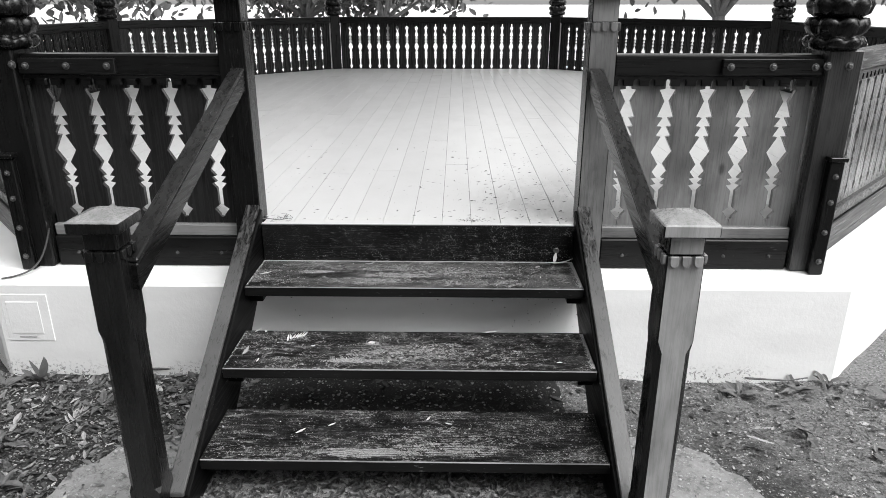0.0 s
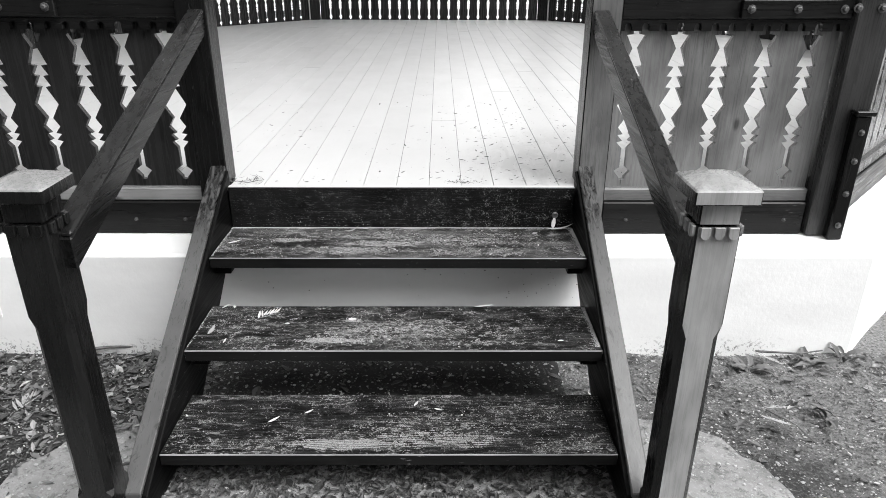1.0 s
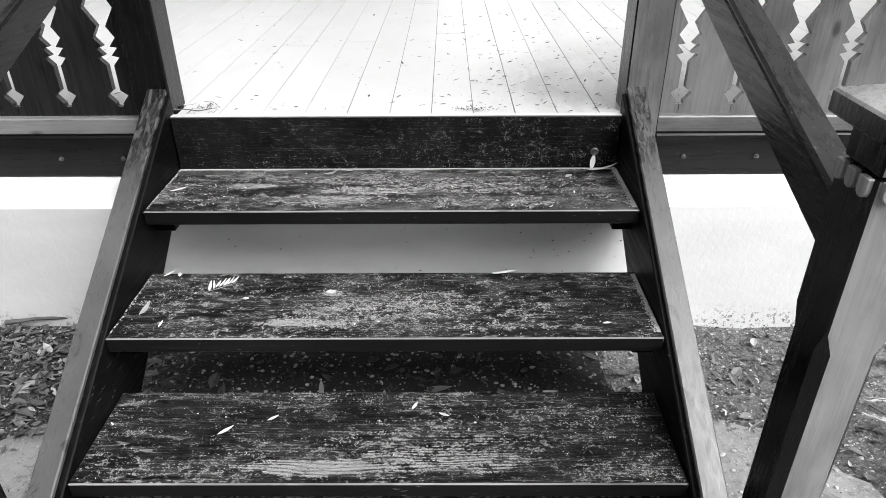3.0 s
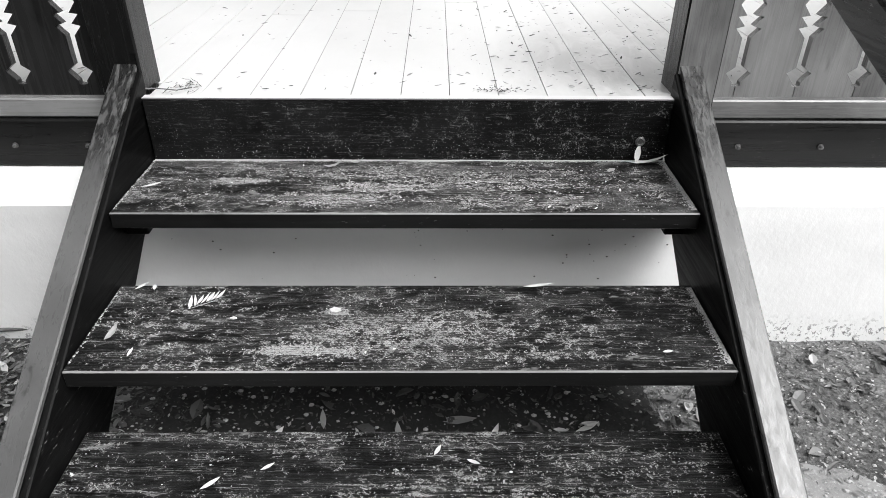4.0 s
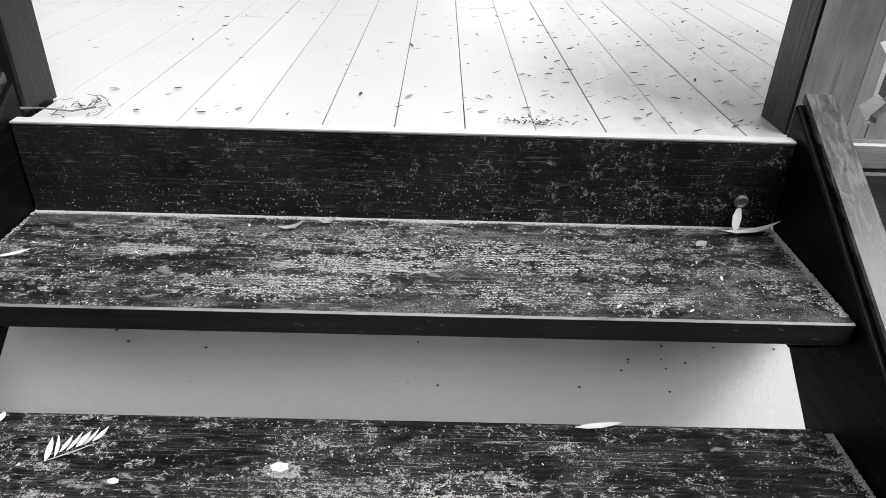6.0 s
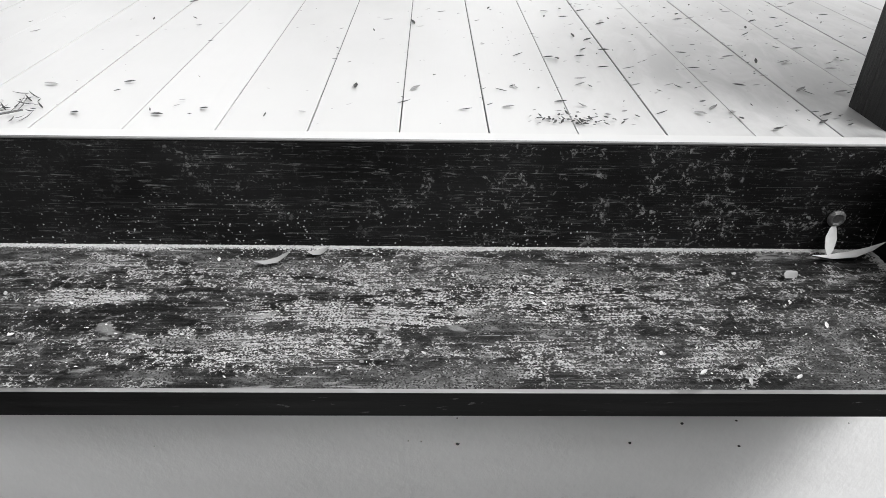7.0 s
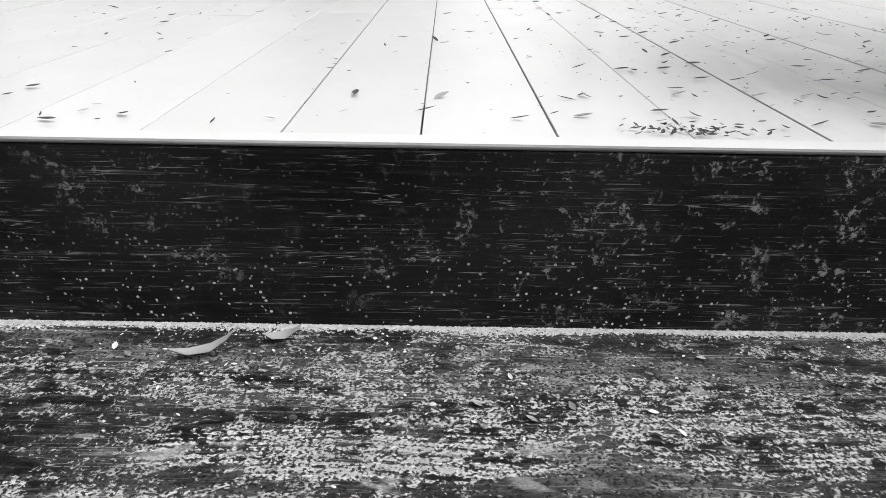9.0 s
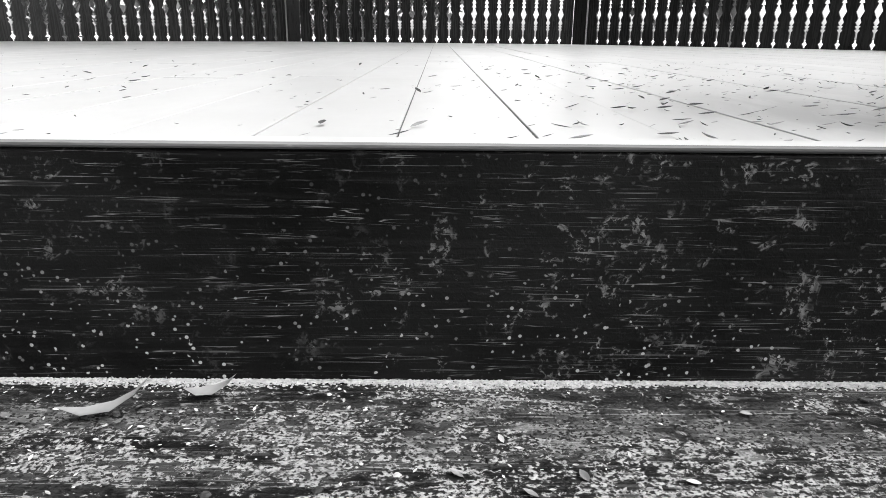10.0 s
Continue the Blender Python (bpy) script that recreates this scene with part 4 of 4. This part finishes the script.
def build_bits():
    """Flecks and crumbs on treads and floor."""
    rng = random.Random(6)
    for k, (y0, y1, z, n) in enumerate(((-0.88, -0.61, 0.170, 2200), (-0.60, -0.325, 0.340, 2600), (-0.28, -0.01, 0.510, 5200))):
        verts, faces, dv, df = [], [], [], []
        for _ in range(n):
            x, y = rng.uniform(-0.65, 0.65), R + rng.uniform(y0, y1)
            if noise.noise((x * 4, y * 9, k * 5.0)) + rng.uniform(-0.5, 0.35) < -0.1:
                continue
            q = rng.choice((0.0008, 0.001, 0.0014, 0.002, 0.0028)) * (2.4 if rng.random() < 0.05 else 1)
            tgt = (verts, faces) if rng.random() < 0.6 else (dv, df)
            if rng.random() < 0.25:
                stone_into(tgt[0], tgt[1], rng, (x, y, z), q * 0.45)
            else:
                leaf_into(tgt[0], tgt[1], rng, (x, y, z + 0.0015), q * 1.4, q * 0.7, rng.uniform(0, 6.28), 0.4, 0.3)
        stuff("tread_crumbs", verts, faces, M_CRUMB, "pale crumbs of leaf and paint on a tread", "debris")
        stuff("tread_grit", dv, df, M_LITTER, "dark leaf crumbs on a tread", "debris")
    verts, faces = [], []
    for _ in range(20000):
        x = rng.uniform(-0.65, 0.65)
        y = R - 0.001 - abs(rng.gauss(0, 0.0045 + 0.003 * noise.noise((x * 9, 0, 0))))
        stone_into(verts, faces, rng, (x, y, 0.510), rng.choice((0.0004, 0.0005, 0.0006, 0.0008, 0.0011)))
    for x in (-0.651, 0.651):
        for z, y0, y1 in ((0.51, -0.27, -0.01), (0.34, -0.59, -0.33)):
            for _ in range(1100 if x > 0 else 120):
                stone_into(verts, faces, rng, (x - math.copysign(abs(rng.gauss(0, 0.007 if x > 0 else 0.003)), x), R + rng.uniform(y0, y1), z), rng.uniform(0.0006, 0.0018))
    stuff("dust_line", verts, faces, M_DUST, "pale line of dust and grit along the riser", "dust")
    verts, faces, pv, pf = [], [], [], []
    for _ in range(1100):
        x = rng.uniform(-1.5, 2.0) if rng.random() < 0.5 else rng.gauss(0.6, 0.3)
        y = R + 0.1 + abs(rng.gauss(0, 0.9))
        if x * x > 0.42 and y < R + 0.25:
            continue
        n = rng.choice((0.003, 0.004, 0.006, 0.008, 0.012, 0.022))
        tgt = (verts, faces) if rng.random() < 0.7 else (pv, pf)
        leaf_into(tgt[0], tgt[1], rng, (x, y, FLOOR + 0.003), n, n * rng.uniform(0.15, 0.4), rng.uniform(-0.6, 0.6) if rng.random() < 0.6 else rng.uniform(0, 6.28), 0.25, 0.2)
    for _ in range(60):
        x, y = 0.235 + rng.gauss(0, 0.03), R + 0.125 + rng.gauss(0, 0.012)
        leaf_into(verts, faces, rng, (x, y, FLOOR + 0.004), rng.uniform(0.004, 0.012), 0.004, rng.uniform(0, 6.28), 0.5, 0.4)
    for _ in range(40):
        x, y = -0.60 + rng.gauss(0, 0.03), R + 0.15 + rng.gauss(0, 0.03)
        leaf_into(verts, faces, rng, (x, y, FLOOR + 0.004), rng.uniform(0.006, 0.03), 0.003, rng.uniform(0, 6.28), 0.5, 0.4)
    for _ in range(70):
        x, y = 0.15 + abs(rng.gauss(0, 0.55)), R + 0.12 + abs(rng.gauss(0, 0.45))
        if x > 0.64 and y < R + 0.25:
            continue
        n = rng.choice((0.004, 0.006, 0.010, 0.016))
        tgt = (verts, faces) if rng.random() < 0.6 else (pv, pf)
        leaf_into(tgt[0], tgt[1], rng, (x, y, FLOOR + 0.003), n, n * rng.uniform(0.3, 0.6), rng.uniform(0, 6.28), 0.4, 0.5)
    stuff("floor_twigs", verts, faces, M_TWIG, "dark twigs and leaf bits on the pale floor", "debris")
    stuff("floor_flakes", pv, pf, M_LEAF, "grey leaf flakes on the pale floor", "debris")
    # flecks splashed on the plinth under the top tread
    verts, faces = [], []
    for _ in range(60):
        x = rng.uniform(-0.62, 0.62) if rng.random() < 0.6 else rng.gauss(0.5, 0.08)
        stone_into(verts, faces, rng, (x, R - 0.0915, rng.uniform(0.2, 0.44)), rng.choice((0.0012, 0.0018, 0.0025)))
    stuff("plinth_flecks", verts, faces, M_TWIG, "dark splashed specks on the white plinth", "dirt")


M_CRUMB = leafy("crumb", 0.12, 0.6, 0.8)
M_DUST = plain("dust", 0.34, 0.9, 0, 300)
M_TWIG = plain("twig", 0.05, 0.8)
build_bits()
build_twig([(-1.27, R - 0.115, 0.03), (-1.18, R - 0.10, 0.035), (-1.08, R - 0.085, 0.03), (-0.98, R - 0.07, 0.04)], 0.009, "crooked dead branch lying along the plinth")
build_twig([(1.40, R - 0.12, 0.03), (1.55, R - 0.17, 0.05), (1.66, R - 0.13, 0.04)], 0.005, "thin dead twig among weeds by the plinth")
build_twig([(-0.66, R + 0.05, FLOOR + 0.03), (-0.63, R + 0.06, FLOOR + 0.028), (-0.60, R + 0.10, FLOOR + 0.01), (-0.57, R + 0.13, FLOOR + 0.008)], 0.0025, "thin crooked twig on the pale floor edge")
build_twig([(1.28, R - 0.50, 0.03), (1.34, R - 0.58, 0.03), (1.36, R - 0.68, 0.03)], 0.003, "thin dead twig lying on the dirt")


def build_rock(x, y, r, label):
    rng = random.Random(int(x * 1000))
    verts, faces = [], []
    stone_into(verts, faces, rng, (0, 0, r * 0.15), r)
    o = heap("rock", [(v[0] * 1.3, v[1], v[2] * 0.8) for v in verts], faces, M_STONE)
    o.matrix_world = pose(x, y, ground_z(x, y))
    tagged(o, label, "rock", "loose stones")


build_rock(1.385, R - 0.045, 0.028, "pale rough stone lying against the plinth")
for x, y, r in ((-1.05, R - 0.42, 0.016), (-0.98, R - 0.34, 0.012), (1.75, R - 0.4, 0.014), (-1.6, R - 0.3, 0.014)):
    build_rock(x, y, r, "small pale stone lying in the dirt")


# ---- trees round the place ----
def build_tree(x, y, height, spread, seed, leaves=2600, size=1.0):
    rng = random.Random(seed)
    t = thing("tree", pose(x, y, 0), "leafy broad park tree; those out of view added to block sky light", "tree", "park trees")
    bm = bmesh.new()

    def limb(a, b, r0, r1):
        ax = (Vector(b) - Vector(a)).normalized()
        u = ax.orthogonal().normalized()
        w = ax.cross(u)
        loops = []
        for p, r in ((a, r0), (((Vector(a) + Vector(b)) / 2) + Vector((rng.uniform(-0.1, 0.1), rng.uniform(-0.1, 0.1), 0)), (r0 + r1) / 2), (b, r1)):
            loops.append([bm.verts.new(Vector(p) + r * (u * math.cos(q) + w * math.sin(q))) for q in [k * math.pi / 3.5 for k in range(7)]])
        for p, q in zip(loops, loops[1:]):
            for k in range(7):
                bm.faces.new((p[k], p[(k + 1) % 7], q[(k + 1) % 7], q[k]))
    fork = height * 0.12
    limb((0, 0, -0.1), (0, 0, fork), height * 0.032, height * 0.024)
    tips = []
    for k in range(9):
        a = k * 2.4 + rng.uniform(-0.3, 0.3)
        q = spread * rng.uniform(0.35, 0.85)
        tip = (q * math.cos(a), q * math.sin(a), height * rng.uniform(0.18, 0.9))
        limb((0, 0, fork * rng.uniform(0.8, 1.0)), tip, height * 0.014, height * 0.004)
        tips.append(tip)
    part("trunk", bm, M_BARK, t, "", True)
    verts, faces = [], []
    for k in range(leaves):
        c = rng.choice(tips)
        v = Vector((rng.gauss(0, 1), rng.gauss(0, 1), rng.gauss(0, 0.8))) * spread * 0.23
        leaf_into(verts, faces, rng, Vector(c) + v, size * rng.uniform(0.25, 0.5), size * rng.uniform(0.15, 0.3), rng.uniform(0, 6.28), 1.4, 0.3)
    heap("crown", verts, faces, M_CROWN, t)


for k, (x, y, h, w) in enumerate(((-13, 27, 9, 4.5), (-6.5, 32, 8, 4), (-2.8, 30, 7, 3), (9.5, 26, 9, 4.5), (15, 22, 9, 4.5), (-19, 22, 9, 4.5))):
    build_tree(x, y, h, w, 20 + k)
# unseen trees, added round and behind to block low sky light
for k, (x, y, h, w) in enumerate(((-8.5, -2.5, 11, 5), (-6, -9, 11, 5), (1, -11, 11, 5), (-11, 6, 11, 5), (12, 6, 11, 5), (8, -10, 10, 4.5))):
    build_tree(x, y, h, w, 40 + k, 1500, 2.2)


# ---- floor planks, last of the structure ----
def build_planks():
    floor = thing("floor", pose(0, R, FLOOR), "pale painted plank floor littered with twigs", "floor", kind="structure")
    rng = random.Random(11)

    def span(x):
        ax = abs(x)
        y0 = 0.032 if ax < 0.66 else (0.16 if ax < 1.6 else 0.17 + (ax - 1.58) * 1.01)
        y1 = BACK - R if ax < 1.55 else BACK - R - (ax - 1.55)
        return y0 + (0.0 if ax < 0.66 else 0.03), y1 - 0.02
    w, gap = 0.1265, 0.0018
    for k in range(-28, 29):
        w = 0.1265 if k >= 0 else 0.1290
        x0 = -0.0250 + k * w + gap / 2
        x1 = x0 + w - gap
        a0, b0 = span(x0)
        a1, b1 = span(x1)
        if abs(x0 + x1) / 2 < 0.70:
            a0 = a1 = 0.032
        if min(b0 - a0, b1 - a1) < 0.1:
            continue
        cuts = [0.0, 1.0]
        for c in (rng.uniform(0.12, 0.45), rng.uniform(0.55, 0.9)):
            cuts.append(c)
        cuts.sort()
        for u, v in zip(cuts, cuts[1:]):
            g0 = 0.0015 if u > 0 else 0
            pts = [(x0, a0 + (b0 - a0) * u + g0), (x1, a1 + (b1 - a1) * u + g0), (x1, a1 + (b1 - a1) * v), (x0, a0 + (b0 - a0) * v)]
            z = rng.uniform(-0.0004, 0.0006)
            part("plank", prism(pts, 2, -0.024, z, 0.0005), M_FLOOR, floor)
    fill = [(x * 0.97, y - R + (0.01 if y > R + 1 else 0.06) * (1 if y < R + 1 else -1)) for x, y in V]
    part("joint_dirt", prism(fill, 2, -0.0235, -0.0014), M_SEAM, floor, "grey dirt packed in the joints")


build_planks()
